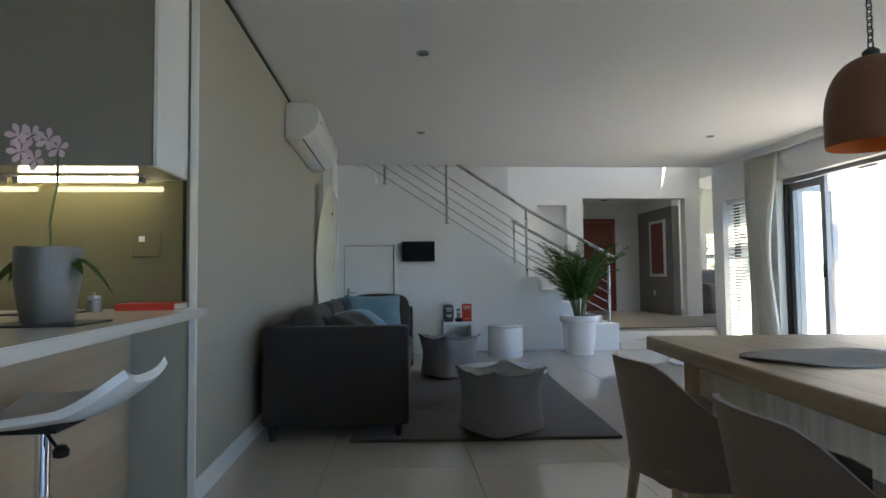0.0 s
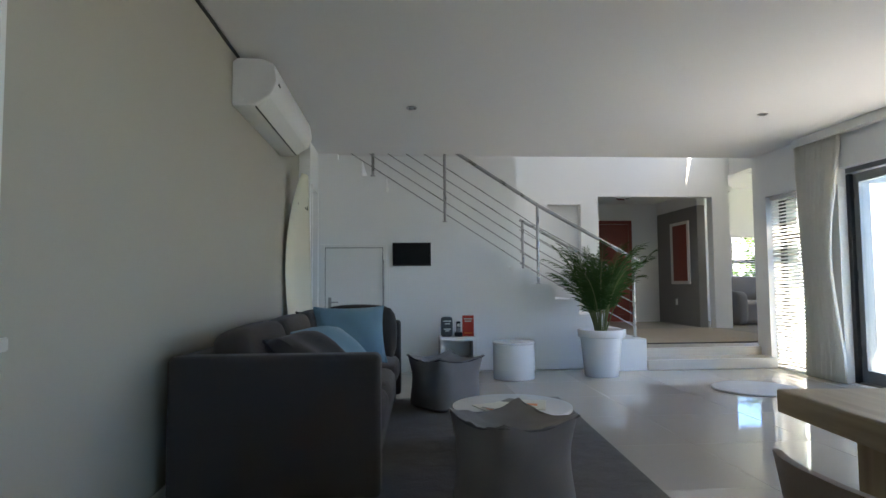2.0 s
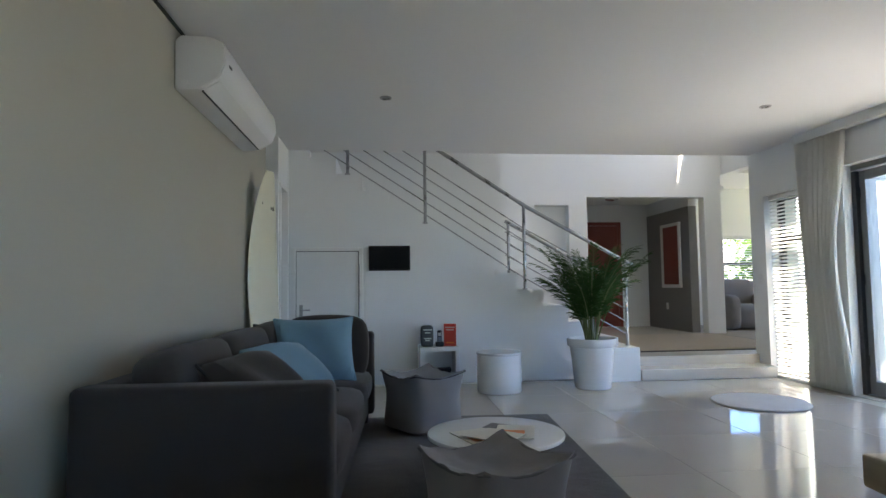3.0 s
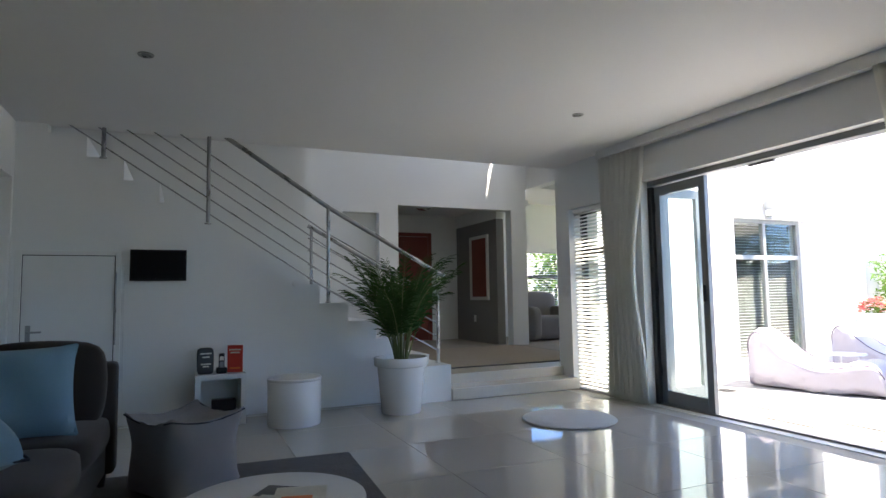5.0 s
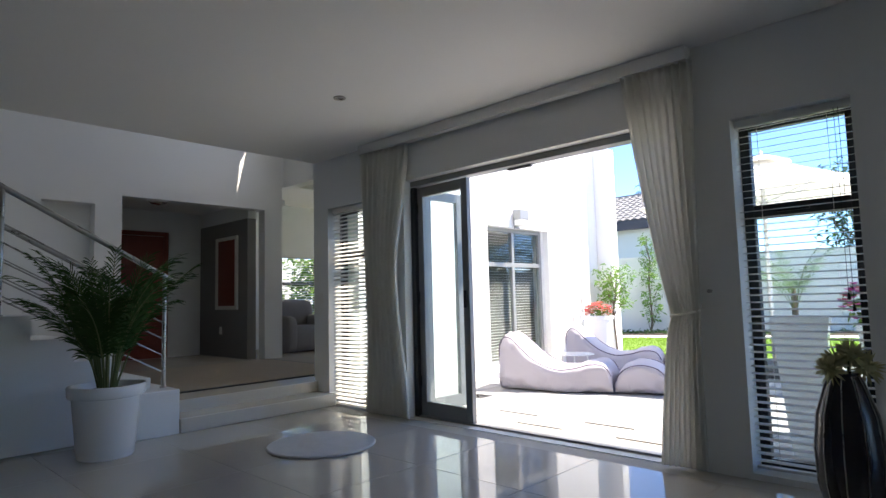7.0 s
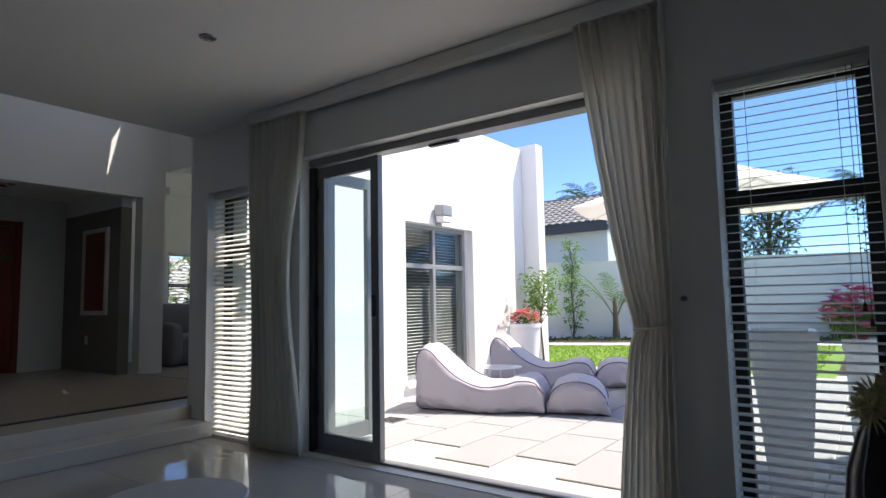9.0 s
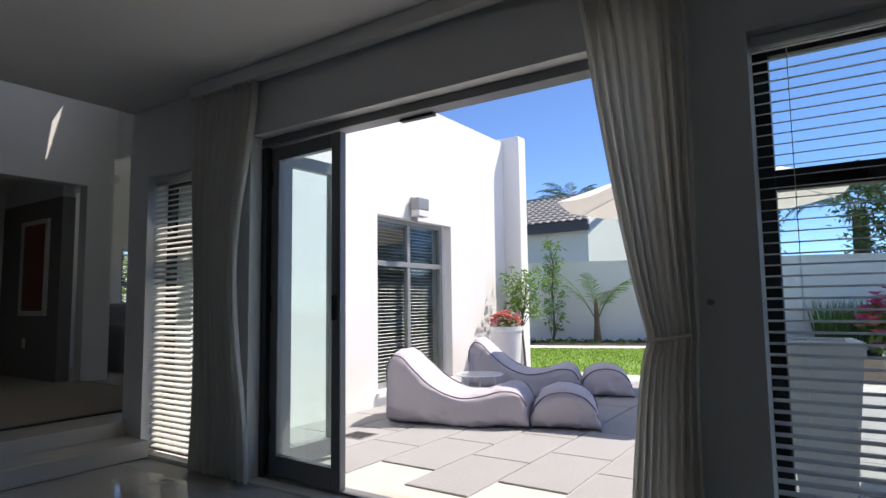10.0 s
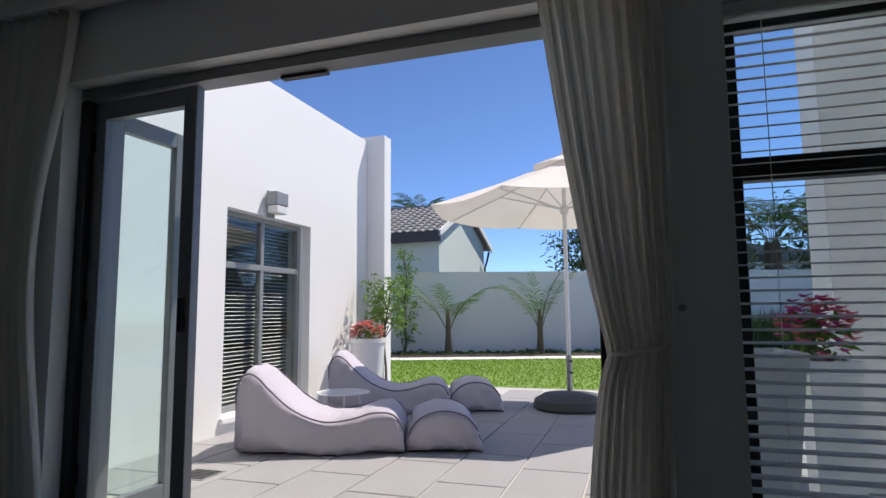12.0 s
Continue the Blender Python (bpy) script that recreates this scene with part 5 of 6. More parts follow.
XW = (0.02, 1.48, 0.14, 2.042)
bm = bmesh.new()
top = lambda x: 3.47
prism([(-2.17, -0.25), (XW[0], -0.25), (XW[0], top(XW[0])), (-2.17, top(-2.17))], 0, 0.28, bm=bm)
prism([(XW[1], -0.25), (2.965, -0.25), (2.965, top(2.965)), (XW[1], top(XW[1]))], 0, 0.28, bm=bm)
prism([(XW[0], XW[3]), (XW[1], XW[3]), (XW[1], top(XW[1])), (XW[0], top(XW[0]))], 0, 0.28, bm=bm)
box(XW[0], XW[1], 0, 0.28, -0.25, XW[2], bm=bm)
bmesh.ops.remove_doubles(bm, verts=bm.verts, dist=1e-4)
structure("wall_wing", to_yard(bm), M_RENDER, "bright white rendered wall of the house wing", "wall")
structure("wing_pillar", to_yard(box(2.97, 3.20, -0.265, 0.42, -0.25, 3.54, 0.01)), M_RENDER, "white rendered cross wall at the end of the wing", "pillar")
# out of view; carried over the lounge to block sun from the foyer
structure("wing_roof", to_yard(box(-0.965, 2.96, 0.285, 5.4, 3.05, 3.25)), M_RENDER, "unseen flat wing roof, spread to keep sun out of the foyer", "roof")

w3 = thing("window_3", "four-pane grey aluminium window in the white wing", "window", kind="structure")
w3.matrix_world = YARD
f = 0.055
for n, b in (("frame_side", (XW[0], XW[0] + f, XW[2], XW[3])), ("frame_side", (XW[1] - 0.045 - f, XW[1] - 0.045, XW[2], XW[3])), ("frame_top", (XW[0] + f, XW[1] - 0.045 - f, XW[3] - f, XW[3])), ("frame_bottom", (XW[0] + f, XW[1] - 0.045 - f, XW[2], XW[2] + f)), ("transom", (XW[0] + f, XW[1] - 0.045 - f, 1.49, 1.55)), ("mullion", (0.70, 0.755, XW[2] + f, 1.49)), ("mullion", (0.70, 0.755, 1.55, XW[3] - f))):
    part(n, box(b[0], b[1], 0.11, 0.17, b[2], b[3], 0.004), M_ALULIGHT, w3)
for a, b in ((XW[0] + f, 0.70), (0.755, XW[1] - 0.045 - f)):
    for c, d in ((XW[2] + f, 1.49), (1.55, XW[3] - f)):
        part("pane", box(a, b, 0.137, 0.143, c, d), M_GLASS, w3).visible_shadow = False
part("side_filler", box(XW[1] - 0.043, XW[1] - 0.002, 0.10, 0.27, XW[2], XW[3]), M_RENDER, w3, "white rendered reveal")
part("window_sill", box(XW[0] - 0.03, XW[1] + 0.03, -0.04, -0.002, XW[2] - 0.06, XW[2] - 0.01, 0.004), M_RENDER, w3)
b3 = thing("venetian_blind", "white slatted blind behind the wing window", "blind", group="window blinds")
b3.matrix_world = YARD
slats(b3, XW[0] + 0.03, XW[1] - 0.055, 0.215, XW[2] + 0.02, XW[3] - 0.01, 0.039, 0.027, 6, along="x")
# grey shell added behind the window so the room looks unlit
structure("wall_wing_inner", to_yard(box(-0.6, 2.4, 1.4, 1.5, -0.2, 2.6)), M_GREYPAINT, "inner wall added behind the wing window, coloured grey for gloom", "wall")
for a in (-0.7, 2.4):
    structure("wall_wing_cross", to_yard(box(a, a + 0.1, 0.284, 1.5, -0.2, 2.6)), M_GREYPAINT, "grey cross wall added to shut light out of the wing", "wall")
structure("ceiling_wing", to_yard(box(-0.7, 2.5, 0.284, 1.5, 2.604, 2.68)), M_GREYPAINT, "grey ceiling added to shut light out of the wing", "ceiling")

wl = thing("wall_lamp", "square grey outdoor wall lamp above the window", "wall lamp")
wl.matrix_world = YARD @ pose(0.68, 0, 2.17)
part("back_plate", box(-0.06, 0.06, -0.02, -0.001, -0.14, 0.14, 0.004), M_ALULIGHT, wl)
part("housing", box(-0.10, 0.11, -0.15, -0.021, -0.02, 0.12, 0.012), M_ALULIGHT, wl)
part("diffuser", box(-0.085, 0.10, -0.145, -0.03, -0.10, -0.021, 0.008), M_TRIM, wl, "white diffuser")


# ---- bean-bag loungers ----
def stuffed(width, stations, power=4.4, seg=64):
    """A stuffed canvas shape lofted along -y: stations are (y, top, width share)."""
    bm = bmesh.new()
    rings = []
    for y, t, k in stations:
        ring = []
        for j in range(seg):
            a = 2 * math.pi * j / seg
            ca, sa = math.cos(a), math.sin(a)
            x = width / 2 * k * math.copysign(abs(ca) ** (2 / power), ca)
            z = t / 2 + t / 2 * math.copysign(abs(sa) ** (2 / power), sa)
            wob = 0.026 * noise.noise(Vector((x * 4, y * 4, z * 5))) + 0.014 * noise.noise(Vector((x * 9, y * 7 + z * 6, z * 9))) - 0.010 * max(0.0, 1 - abs(noise.noise(Vector((x * 6 + 5, y * 6 - z * 4, z * 5)))) * 7)
            ring.append(bm.verts.new((x + wob, y + wob, max(0, z + wob * (z > 0.02)))))
        rings.append(ring)
    for p, q in zip(rings, rings[1:]):
        for j in range(seg):
            bm.faces.new((p[j], p[(j + 1) % seg], q[(j + 1) % seg], q[j]))
    bm.faces.new(rings[0][::-1])
    bm.faces.new(rings[-1])
    bmesh.ops.recalc_face_normals(bm, faces=bm.faces)
    return bm


def smooth_path(keys, n):
    """Even samples along y of a smooth curve through (y, height) keys."""
    out = []
    for i in range(n + 1):
        s = i / n * (len(keys) - 1)
        k = min(len(keys) - 2, int(s))
        t = s - k
        p = [keys[max(0, min(len(keys) - 1, k + d))] for d in (-1, 0, 1, 2)]
        out.append(tuple(0.5 * (2 * p[1][c] + (p[2][c] - p[0][c]) * t + (2 * p[0][c] - 5 * p[1][c] + 4 * p[2][c] - p[3][c]) * t * t + (3 * p[1][c] - p[0][c] - 3 * p[2][c] + p[3][c]) * t ** 3) for c in range(len(keys[0]))))
    return out


LOUNGE = [(0.03, 0.40, 0.92), (0.03, 0.62, 0.93), (-0.03, 0.74, 0.90), (-0.13, 0.73, 0.92), (-0.26, 0.60, 0.96), (-0.41, 0.46, 1.0), (-0.57, 0.36, 1.0), (-0.76, 0.305, 1.0), (-0.97, 0.33, 1.0), (-1.17, 0.385, 0.99), (-1.34, 0.36, 0.96), (-1.42, 0.22, 0.88)]
OTTO = [(0.0, 0.10, 0.85), (-0.04, 0.24, 0.95), (-0.16, 0.35, 1.0), (-0.33, 0.385, 1.0), (-0.50, 0.34, 1.0), (-0.60, 0.23, 0.95), (-0.64, 0.10, 0.85)]


def lounger(at, turn, keys, width, name, label, category):
    o = thing(name, label, category, at, turn, group="bean-bag loungers" if name == "bean_bag_lounger" else "bean-bag ottomans")
    o.scale = (0.87, 0.87, 0.87)
    st = smooth_path(keys, 76)
    part("cover", stuffed(width, st), M_LAV, o, "", True)
    for sg in (-1, 1):
        pts = [(sg * width / 2 * k * 0.955, y, t * 0.93) for y, t, k in st[1:-1]]
        part("piping", tube(pts, 0.008, seg=6), M_LAVPIPE, o)
    return o


lounger((6.98, 8.60, -0.01), 19, LOUNGE, 0.80, "bean_bag_lounger", "lavender canvas bean-bag lounger sunlit on the patio", "lounger")
lounger((8.75, 8.80, -0.01), 19, LOUNGE, 0.80, "bean_bag_lounger", "lavender canvas bean-bag lounger beside the flower planter", "lounger")
lounger((7.43, 7.42, -0.01), 20, OTTO, 0.80, "bean_bag_ottoman", "rounded lavender canvas ottoman before a lounger", "ottoman")
lounger((9.25, 7.66, -0.01), 20, OTTO, 0.78, "bean_bag_ottoman", "rounded lavender canvas ottoman in umbrella shade", "ottoman")

st = thing("side_table", "small round white metal side table between loungers", "side table", (7.98, 8.31, -0.012))
st.scale = (1.0, 1.0, 0.78)
part("tabletop", lathe([(0, 0.395), (0.25, 0.395), (0.255, 0.402), (0.25, 0.41), (0, 0.41)], 40), M_GLOSSWHITE, st, "", True)
for k in range(3):
    a = radians(90 + 120 * k)
    part("leg", tube([(0.22 * math.cos(a), 0.22 * math.sin(a), 0), (0.18 * math.cos(a), 0.18 * math.sin(a), 0.395)], 0.009, seg=8), M_GLOSSWHITE, st)


# ---- planting ----
def leafy(bm, centre, radius, count, size, squash=1.0):
    """A loose clump of single leaves round a point."""
    c = Vector(centre)
    for _ in range(count):
        v = Vector((random.gauss(0, 1), random.gauss(0, 1), random.gauss(0, 1)))
        v = v.normalized() * radius * random.random() ** 0.5
        v.z *= squash
        d = Vector((random.gauss(0, 1), random.gauss(0, 1), random.gauss(0.1, 0.6))).normalized()
        blade(bm, c + v, d, d.orthogonal(), size * random.uniform(0.7, 1.3), size * 0.5, 0.3, 2)


def shrub(name, label, at, height, clumps, radius, leaf, count, material, trunk_r=0.02, low=0.2, category="tree"):
    o = thing(name, label, category, at)
    pts = [(0.04 * math.sin(2.2 * i), 0.03 * math.cos(1.7 * i), height * i / 8) for i in range(9)]
    part("trunk", tube(pts, trunk_r, seg=8, taper=0.35), M_BARK, o, "", True)
    crown = bmesh.new()
    twigs = bmesh.new()
    for k in range(clumps):
        s = low + (1 - low) * (k + 0.5) / clumps
        a = 2.4 * k + random.uniform(-0.4, 0.4)
        rr = radius * random.uniform(0.4, 1.0)
        c = Vector((rr * math.cos(a), rr * math.sin(a), height * s + random.uniform(-0.05, 0.1)))
        b = Vector(pts[min(8, max(0, int(8 * s) - 1))])
        tube([b, b.lerp(c, 0.6) + Vector((0, 0, 0.03)), c], trunk_r * 0.35, twigs, 5, 0.4)
        leafy(crown, c, radius * 0.55, count, leaf)
    part("branchwork", twigs, M_BARK, o)
    part("crown", crown, material, o)
    return o


def bloom(name, label, at, radius, count, petals, leaves, squash=0.6):
    o = thing(name, label, "flowering plant", at)
    bm = bmesh.new()
    leafy(bm, (0, 0, 0), radius * 0.9, count, 0.07, squash)
    part("foliage", bm, M_LEAF2, o)
    for k, material in enumerate(petals):
        bm = bmesh.new()
        for _ in range(count // 2):
            v = Vector((random.gauss(0, 1), random.gauss(0, 1), random.gauss(0.4, 0.7))).normalized() * radius * random.uniform(0.75, 1.05)
            v.z *= squash
            for q in range(5):
                a = 2 * math.pi * q / 5
                d = Vector((math.cos(a), math.sin(a), 0.6)).normalized()
                blade(bm, v, d, (-math.sin(a), math.cos(a), 0), 0.05, 0.045, 0.2, 2)
        part("blossoms", bm, material, o)
    return o


def planter(name, label, at, b, t, h, turn, square=False):
    o = thing(name, label, "planter", at, turn)
    k = 1.41421 if square else 1.0
    seg = 4 if square else 40
    prof = [(0, 0), (b * k, 0), (t * k, h - 0.06), (t * k + 0.012, h - 0.055), (t * k + 0.012, h), (t * k - 0.03, h), (t * k - 0.04, h - 0.08), (0, h - 0.08)]
    bm = lathe(prof, seg)
    if square:
        turned(bm, Matrix.Rotation(radians(45), 4, "Z"))
    part("tub", bm, M_GLOSSWHITE, o, "", not square)
    part("soil", turned(lathe([(0, h - 0.05), ((t - 0.04) * k, h - 0.055), ((t - 0.04) * k, h - 0.075)], seg), Matrix.Rotation(radians(45 if square else 0), 4, "Z")), M_SOIL, o)
    return o


planter("planter", "tall white planter by the wing wall", (9.58, 8.82, -0.012), 0.16, 0.215, 0.75, 0)
bloom("geranium", "pink and coral flowers filling the white planter", (9.58, 8.82, 0.80), 0.21, 150, (M_PINK, M_CORAL), M_LEAF2, 0.7)
shrub("standard_tree", "slim young tree in front of the pillar", (10.02, 8.78, -0.02), 1.45, 16, 0.27, 0.085, 34, M_LEAF2, 0.02, 0.62)
shrub("climbing_shrub", "tall leafy shrub against the garden wall", (17.1, 11.35, -0.02), 2.7, 20, 0.27, 0.13, 26, M_LEAF2, 0.03, 0.12)
for x, y, k in ((17.3, 10.25, 0.88), (17.9, 8.0, 0.92)):
    o = palm("garden_palm", "young feather palm standing by the garden wall", (x, y, -0.02), 8, 2.2 * k, 0.05, 18, 0.44, 0.03, 0.62, "garden palms", M_LEAF2, (25, 75), (4, 34), "palm")
    part("trunk", lathe([(0, 0), (0.09, 0), (0.10, 0.12), (0.075, 0.4), (0.065, 0.8), (0.04, 1.1), (0, 1.15)], 14), M_BARK, o, "", True)


# ---- garden: lawn, path, wall ----
def wall_line(y):
    return 17.5 + (11.5 - y) * 0.36


def strip(bm, near, far, y0, y1, z, n=24):
    """A level band between two curves x = f(y)."""
    rows = []
    for i in range(n + 1):
        y = y0 + (y1 - y0) * i / n
        rows.append((bm.verts.new((near(y), y, z)), bm.verts.new((far(y), y, z))))
    for a, b in zip(rows, rows[1:]):
        bm.faces.new((a[0], a[1], b[1], b[0]))
    bmesh.ops.recalc_face_normals(bm, faces=bm.faces)
    return bm


lawn_near = lambda y: 11.24
lawn_far = lambda y: wall_line(y) - 2.6
structure("lawn", strip(bmesh.new(), lawn_near, lawn_far, 5.2, 16.0, -0.02), M_GRASS, "mown green lawn beyond the patio", "lawn")
bm = bmesh.new()
for _ in range(16000):
    y = random.uniform(5.4, 13.5)
    x = random.uniform(lawn_near(y) + 0.02, lawn_far(y) - 0.02)
    a = random.uniform(0, 6.28)
    h = random.uniform(0.018, 0.045)
    dx, dy = 0.010 * math.cos(a), 0.010 * math.sin(a)
    bm.faces.new((bm.verts.new((x - dx, y - dy, -0.02)), bm.verts.new((x + dx, y + dy, -0.02)), bm.verts.new((x + dy * 1.5, y - dx * 1.5, -0.02 + h))))
M_BLADE = thin_cloth("grass_blade", (0.22, 0.36, 0.05), 0.35)
tagged(link("grass", bm, M_BLADE), "short sunlit blades of lawn grass", "grass", "", "stuff")
structure("garden_path", strip(bmesh.new(), lambda y: lawn_far(y) + 0.01, lambda y: lawn_far(y) + 0.75, 5.2, 16.0, -0.012), M_GWALL, "pale concrete edging path along the lawn", "path")
structure("flower_bed", strip(bmesh.new(), lambda y: lawn_far(y) + 0.76, lambda y: wall_line(y) + 0.05, -8.0, 16.0, -0.016), M_SOIL, "dark soil bed below the garden wall", "bed")
bm = bmesh.new()
for _ in range(260):
    y = random.uniform(5.5, 13.8)
    leafy(bm, (wall_line(y) - random.uniform(0.1, 1.2), y, 0.02), 0.10, 5, 0.10, 0.4)
tagged(link("bed_plants", bm, M_LEAF), "low green ground cover in the bed", "plants", "", "stuff")
structure("garden_wall", prism([(wall_line(18), 18), (wall_line(-12), -12), (wall_line(-12) + 0.22, -12), (wall_line(18) + 0.22, 18)], -0.25, 2.06, "z"), M_GWALL, "long pale painted garden wall", "garden wall")
structure("garden_wall_coping", prism([(wall_line(18) - 0.03, 18), (wall_line(-12) - 0.03, -12), (wall_line(-12) + 0.25, -12), (wall_line(18) + 0.25, 18)], 2.061, 2.11, "z"), M_GWALL, "flat coping on the garden wall", "coping")

rd2 = bmesh.new()
for _ in range(900):
    y = random.uniform(0.4, 5.6)
    x = wall_line(y) - random.uniform(0.3, 1.0)
    a = random.uniform(0, 6.28)
    blade(rd2, (x, y, 0), (0.25 * math.cos(a), 0.25 * math.sin(a), 1), (-math.sin(a), math.cos(a), 0), random.uniform(0.7, 1.3), 0.05, 0.1, 3)
tagged(link("reeds", rd2, M_LEAF), "dense dark green strap-leaved reeds", "plants", "", "stuff")

for x, y in ((7.4, 17.4), (8.7, 17.8), (10.0, 17.2)):
    shrub("garden_shrub", "leafy shrub outside the lounge window", (x, y, -0.215), 2.6, 24, 0.7, 0.2, 50, M_LEAF2, 0.05, 0.1)
structure("garden_wall_north", box(2.0, 17.0, 20.0, 20.2, -0.215, 2.4), M_GWALL, "pale garden wall behind the lounge window", "garden wall")
# pool
structure("pool_water", box(11.9, 15.6, -3.0, 3.6, -0.19, -0.10), M_WATER, "bright blue swimming pool water", "water")
bm = bmesh.new()
for b in ((11.6, 11.9, -3.3, 3.9), (15.6, 15.9, -3.3, 3.9), (11.9, 15.6, 3.6, 3.9), (11.9, 15.6, -3.3, -3.0)):
    box(*b, -0.2, 0.0, 0.01, bm=bm)
structure("pool_edge", bm, M_GWALL, "pale stone coping round the pool", "pool edge")

# neighbouring house
nh = thing("neighbour_house", "pale green house with a grey tiled roof", "house", (-0.19, 0.667, -0.02), -2)
nh.scale = (0.87, 0.87, 0.955)
part("wall", prism([(24.3, -0.2), (30.4, -0.2), (30.4, 3.95), (27.35, 5.15), (24.3, 3.95)], 13.72, 20.0), M_MINT, nh)
roof = part("roof", prism([(23.85, 3.78), (27.3, 5.22), (27.3, 5.30), (23.80, 3.84)], 13.5, 20.2), M_ROOF, nh)
part("roof", prism([(30.9, 3.78), (27.305, 5.22), (27.305, 5.30), (30.95, 3.84)], 13.5, 20.2), M_ROOF, nh)
part("fascia", box(23.70, 23.80, 13.45, 20.2, 3.52, 3.86), M_STONE, nh)
part("bargeboard", prism([(23.7, 3.70), (27.3, 5.16), (30.95, 3.70), (30.95, 3.90), (27.3, 5.36), (23.7, 3.90)], 13.42, 13.495), M_GWALL, nh)
part("downpipe", tube([(30.2, 13.4, 3.7), (30.2, 13.5, 3.3), (30.2, 13.62, 3.0), (30.2, 13.62, 0.5)], 0.05, seg=8), M_STONE, nh)
tile = bmesh.new()
prof = [(-0.16, 0.0), (-0.08, 0.035), (0.0, 0.05), (0.08, 0.035), (0.16, 0.0)]
a = [tile.verts.new((0, y, z)) for y, z in prof]
b = [tile.verts.new((0.38, y, z - 0.035)) for y, z in prof]
for i in range(4):
    tile.faces.new((a[i], b[i], b[i + 1], a[i + 1]))
tile.faces.new(a)
tile_ob = None
slope = math.atan2(5.30 - 3.84, 27.3 - 23.80)
for r in range(11):
    for c in range(20):
        if tile_ob is None:
            tile_ob = part("roof_tile", tile, M_ROOF, roof)
            ob = tile_ob
        else:
            ob = new("roof_tile", tile_ob.data)
            ob.parent = roof
        d = 0.345 * r
        ob.matrix_local = Matrix.Translation((23.78 + d * math.cos(slope), 13.66 + 0.325 * c, 3.85 + d * math.sin(slope) + 0.045)) @ Matrix.Rotation(-slope, 4, "Y")
part("far_roof_ridge", box(27.2, 27.4, 13.5, 20.2, 5.29, 5.40, 0.02), M_ROOF, nh)


def far_palm(at, height, n, ln, label):
    o = palm("tall_palm", label, at, n, ln, 0.15, 22, 0.55, 0.07, height, "", M_LEAF, (60, 120), (5, 60), "palm")
    part("trunk", tube([(0, 0, 0), (0.1, 0, height * 0.5), (0, 0, height)], 0.3, seg=10, taper=0.75), M_BARK, o, "", True)


far_palm((29.5, 15.6, -0.2), 5.6, 24, 2.4, "tall dark palm behind the neighbouring roof")
far_palm((23.3, 1.6, -0.2), 3.3, 20, 2.6, "palm rising above the garden wall")
far_palm((26.1, 4.3, -0.2), 4.1, 20, 2.4, "bushy palm behind the garden wall")
for at, h, r, lb in (((26.2, 7.6, -0.2), 5.6, 1.13, "dark tree beyond the garden wall"), ((23.0, 3.5, -0.2), 4.7, 1.30, "dense green tree behind the wall"), ((23.7, 0.0, -0.2), 4.5, 1.39, "broad garden tree behind the wall"), ((22.7, -3.2, -0.2), 4.3, 1.30, "leafy tree beyond the pool wall")):
    shrub("garden_tree", lb, at, h, 30, r, 0.22, 70, M_LEAF, 0.12, 0.35)
rh = thing("hill_house", "distant house with a dark pitched roof", "house")
part("roof", prism([(-6, 5.0), (0.0, 7.2), (-12.5, 5.0)][::1], 58, 66, "x"), M_ROOF, rh)
part("wall", box(58.5, 65.5, -12, -0.5, -0.2, 5.0), M_MINT, rh)

# ---- umbrella ----
um = thing("patio_umbrella", "large cream octagonal patio umbrella on a white pole", "umbrella", (9.56, 6.36, -0.012))
um.scale = (0.9, 0.9, 0.94)
part("base", lathe([(0, 0), (0.42, 0), (0.45, 0.03), (0.43, 0.11), (0.32, 0.17), (0.07, 0.19), (0, 0.19)], 44), M_STONE, um, "dark domed umbrella base", True)
part("sleeve", tube([(0, 0, 0.18), (0, 0, 0.62)], 0.036, seg=16), M_STEEL, um)
for z in (0.42, 0.55):
    part("clamp_knob", tube([(0, 0, z), (-0.075, -0.04, z)], 0.014, seg=8), M_BLACK, um)
part("pole", tube([(0, 0, 0.3), (0, 0, 2.95)], 0.026, seg=16), M_GLOSSWHITE, um, "", True)
RC, ZE, ZA = 1.72, 2.36, 2.98
canopy = bmesh.new()
crn = [(RC * math.cos(radians(22.5 + 45 * k + 8)), RC * math.sin(radians(22.5 + 45 * k + 8))) for k in range(8)]
for k in range(8):
    p, q = Vector((*crn[k], ZE)), Vector((*crn[(k + 1) % 8], ZE))
    apex = Vector((0, 0, ZA))
    n, rows = 8, []
    for i in range(n + 1):
        s = i / n
        row = []
        for j in range(7):
            t = j / 6
            e = p.lerp(q, t)
            v = apex.lerp(e, s)
            v.z -= 0.05 * s * math.sin(math.pi * t) * s + 0.03 * math.sin(math.pi * s)
            row.append(canopy.verts.new(v))
        rows.append(row)
    for a, b in zip(rows, rows[1:]):
        for j in range(6):
            canopy.faces.new((a[j], b[j], b[j + 1], a[j + 1]))
bmesh.ops.remove_doubles(canopy, verts=canopy.verts, dist=0.002)
cv = part("canopy", canopy, M_UMB, um, "cream canvas canopy", True)
vent = lathe([(0.40, 2.885), (0.2, 2.965), (0, 3.03)], 8)
part("vent", turned(vent, Matrix.Rotation(radians(30.5), 4, "Z")), M_UMB, cv)
part("finial", lathe([(0, 2.98), (0.02, 2.99), (0.03, 3.05), (0.0, 3.09)], 12), M_GLOSSWHITE, um)
hub = part("hub", lathe([(0, 2.30), (0.05, 2.30), (0.055, 2.38), (0, 2.40)], 16), M_GLOSSWHITE, um)
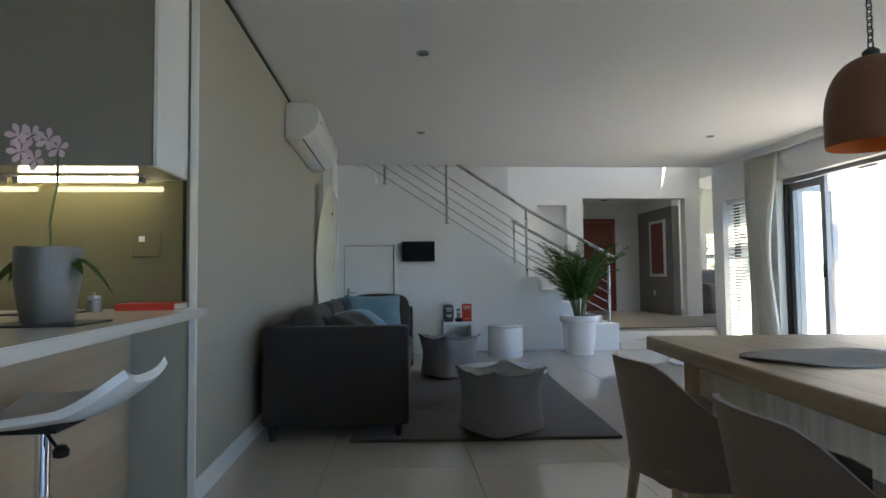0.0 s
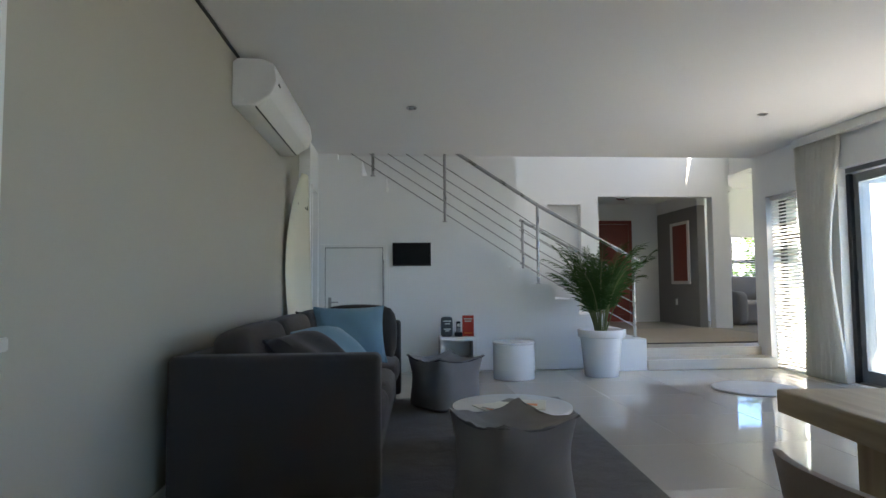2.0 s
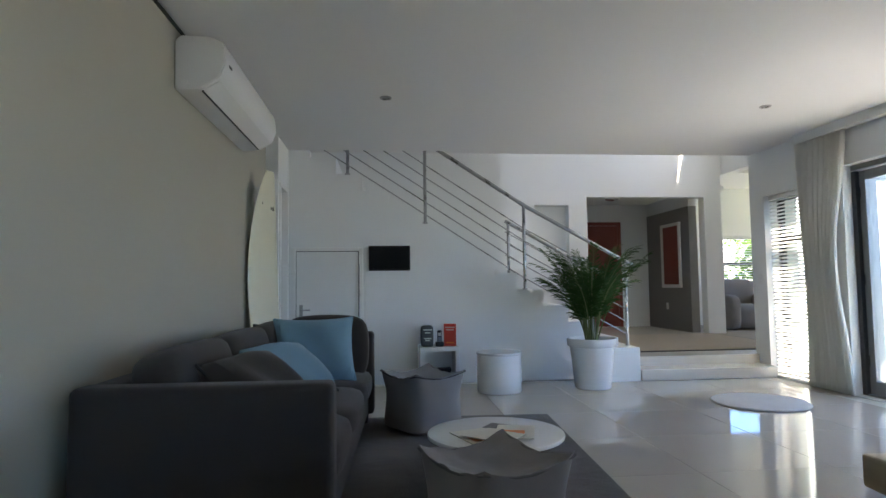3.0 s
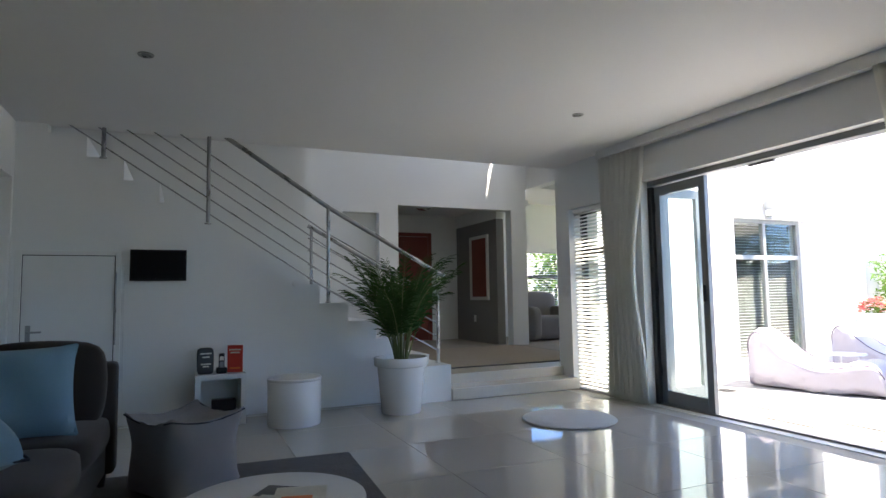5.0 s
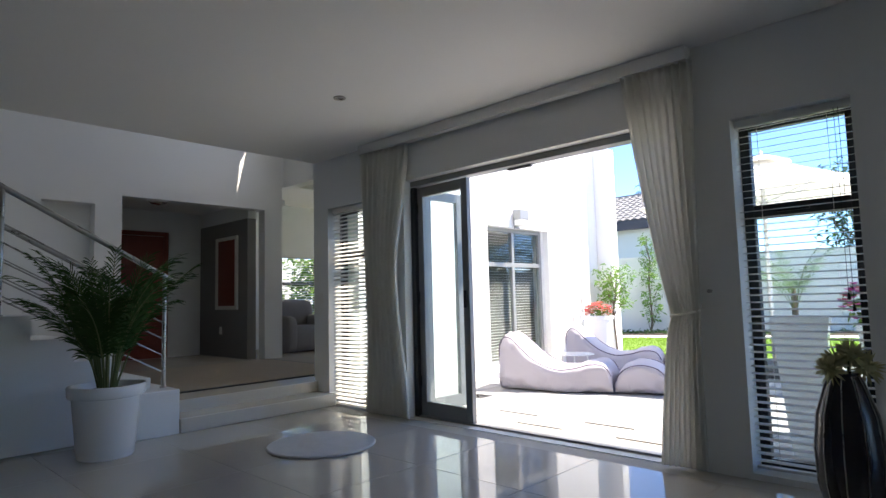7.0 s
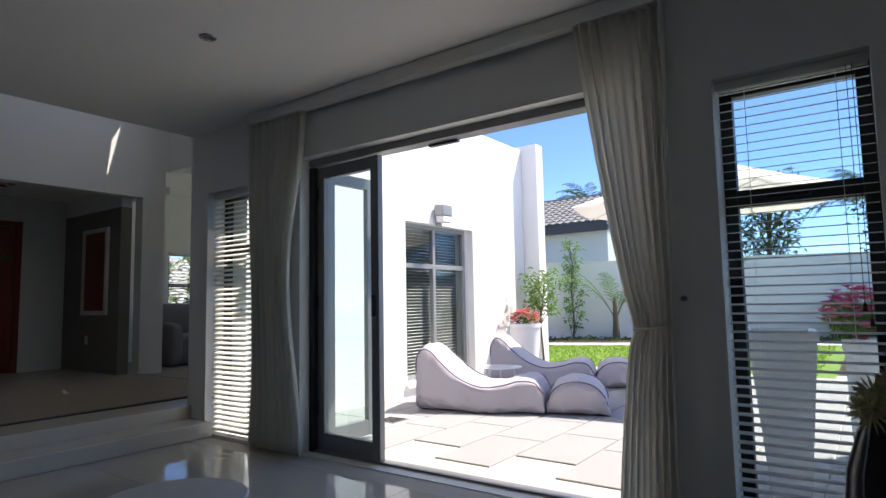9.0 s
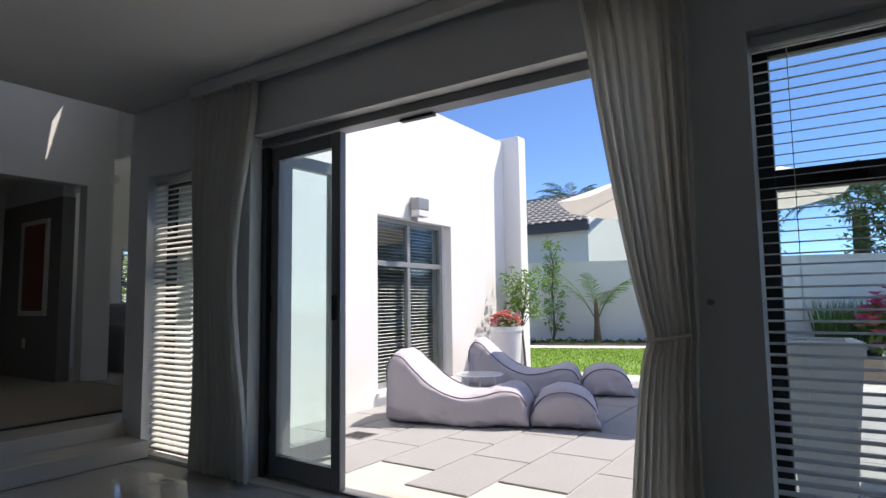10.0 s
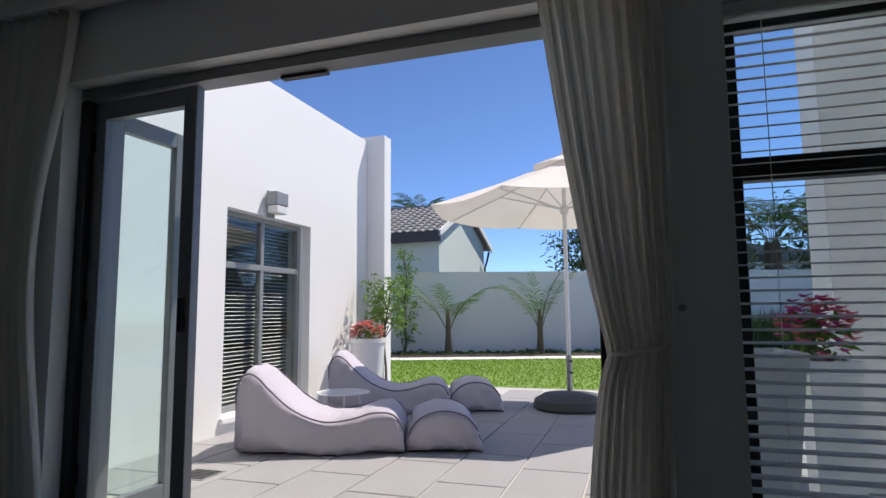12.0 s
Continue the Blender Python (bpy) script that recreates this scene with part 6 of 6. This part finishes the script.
for x, y in crn:
    rib = part("rib", tube([(0, 0, ZA - 0.05), (x * 0.5, y * 0.5, (ZA + ZE) / 2 - 0.06), (x, y, ZE - 0.02)], 0.011, seg=6), M_GLOSSWHITE, um)
    part("strut", tube([(0, 0, 2.35), (x * 0.52, y * 0.52, (ZA + ZE) / 2 - 0.07)], 0.009, seg=6), M_GLOSSWHITE, rib)

# things seen through the second window
planter("planter", "tall square tapered white planter outside the window", (5.60, 5.17, -0.012), 0.085, 0.155, 0.90, 8, True)
planter("planter", "white planter overflowing with pink flowers", (5.95, 4.80, -0.012), 0.085, 0.10, 0.84, 0, True)
bloom("geranium", "trailing pink and magenta flowers over a planter rim", (5.95, 4.84, 0.95), 0.16, 110, (M_PINK, M_MAGENTA), M_LEAF2, 1.0)
structure("patio_column", box(7.0, 7.42, 3.85, 4.48, -0.2, 3.0, 0.006), M_RENDER, "white rendered patio column", "column")
structure("patio_beam", box(RO + 0.01, 7.42, 3.2, 4.48, 3.0, 3.3), M_RENDER, "white rendered patio roof beam", "beam")


# ---- floor tiles and patio pavers, piece by piece ----
def tile_mesh(name, sx, sy, h, b):
    bm = box(-sx / 2, sx / 2, -sy / 2, sy / 2, -h, 0, 0)
    bmesh.ops.bevel(bm, geom=[e for e in bm.edges if all(v.co.z > -0.001 for v in e.verts)], offset=b, segments=1, affect="EDGES")
    me = bpy.data.meshes.new(name)
    bm.to_mesh(me)
    bm.free()
    return me


floor = bpy.data.objects["floor"]
TS, GAP = 0.80, 0.003
me = tile_mesh("tile", TS - GAP, TS - GAP, 0.006, 0.001)
me.materials.append(M_TILE)
for i in range(8):
    for j in range(16):
        x, y = -0.92 + TS * (i + 0.5), -2.6 + TS * (j + 0.5)
        if x + TS / 2 > R + 0.5 or y > 9.45:
            continue
        t = new("tile", me)
        t.parent = floor
        t.location = (x, y, 0.0)
rest = bmesh.new()
for i in range(4):
    for j in range(9):
        x0, y0 = -4.12 + TS * i, -2.6 + TS * j
        box(x0 + 0.001, x0 + TS - 0.002, y0 + 0.001, y0 + TS - 0.002, -0.005, 0.0, bm=rest)
ob = link("kitchen_tiles", rest, M_TILE, floor)
ob["kind"] = "stuff"

patio = structure("patio", box(RO + 0.03, 11.6, -3.0, 9.9, -0.25, -0.024), M_MORTAR, "pale joints between grey stone pavers", "patio")
PX, PY = 0.80, 0.46
me = tile_mesh("paver", PX - 0.014, PY - 0.014, 0.014, 0.004)
me.materials.append(M_PAVER)
for i in range(-3, 5):
    for j in range(-27, 0):
        p = yard((i + 0.5) * PX + (0.46 if j % 2 else 0.0), (j + 0.5) * PY)
        if p.x < RO + 0.05 + PX / 2 or p.x > lawn_near(p.y) - PX / 2:
            continue
        t = new("paver", me)
        t.parent = patio
        t.matrix_local = Matrix.Translation((p.x, p.y, -0.012))
dg = thing("floor_drain", "square metal drain grate in the paving", "drain", (6.2, 8.44, -0.012), 0)
part("grate_frame", box(-0.12, 0.12, -0.12, 0.12, -0.002, 0.003, 0.001), M_ALU, dg)
for k in range(7):
    part("grate_bar", box(-0.095 + 0.03 * k, -0.083 + 0.03 * k, -0.10, 0.10, 0.003, 0.006), M_BLACK, dg)
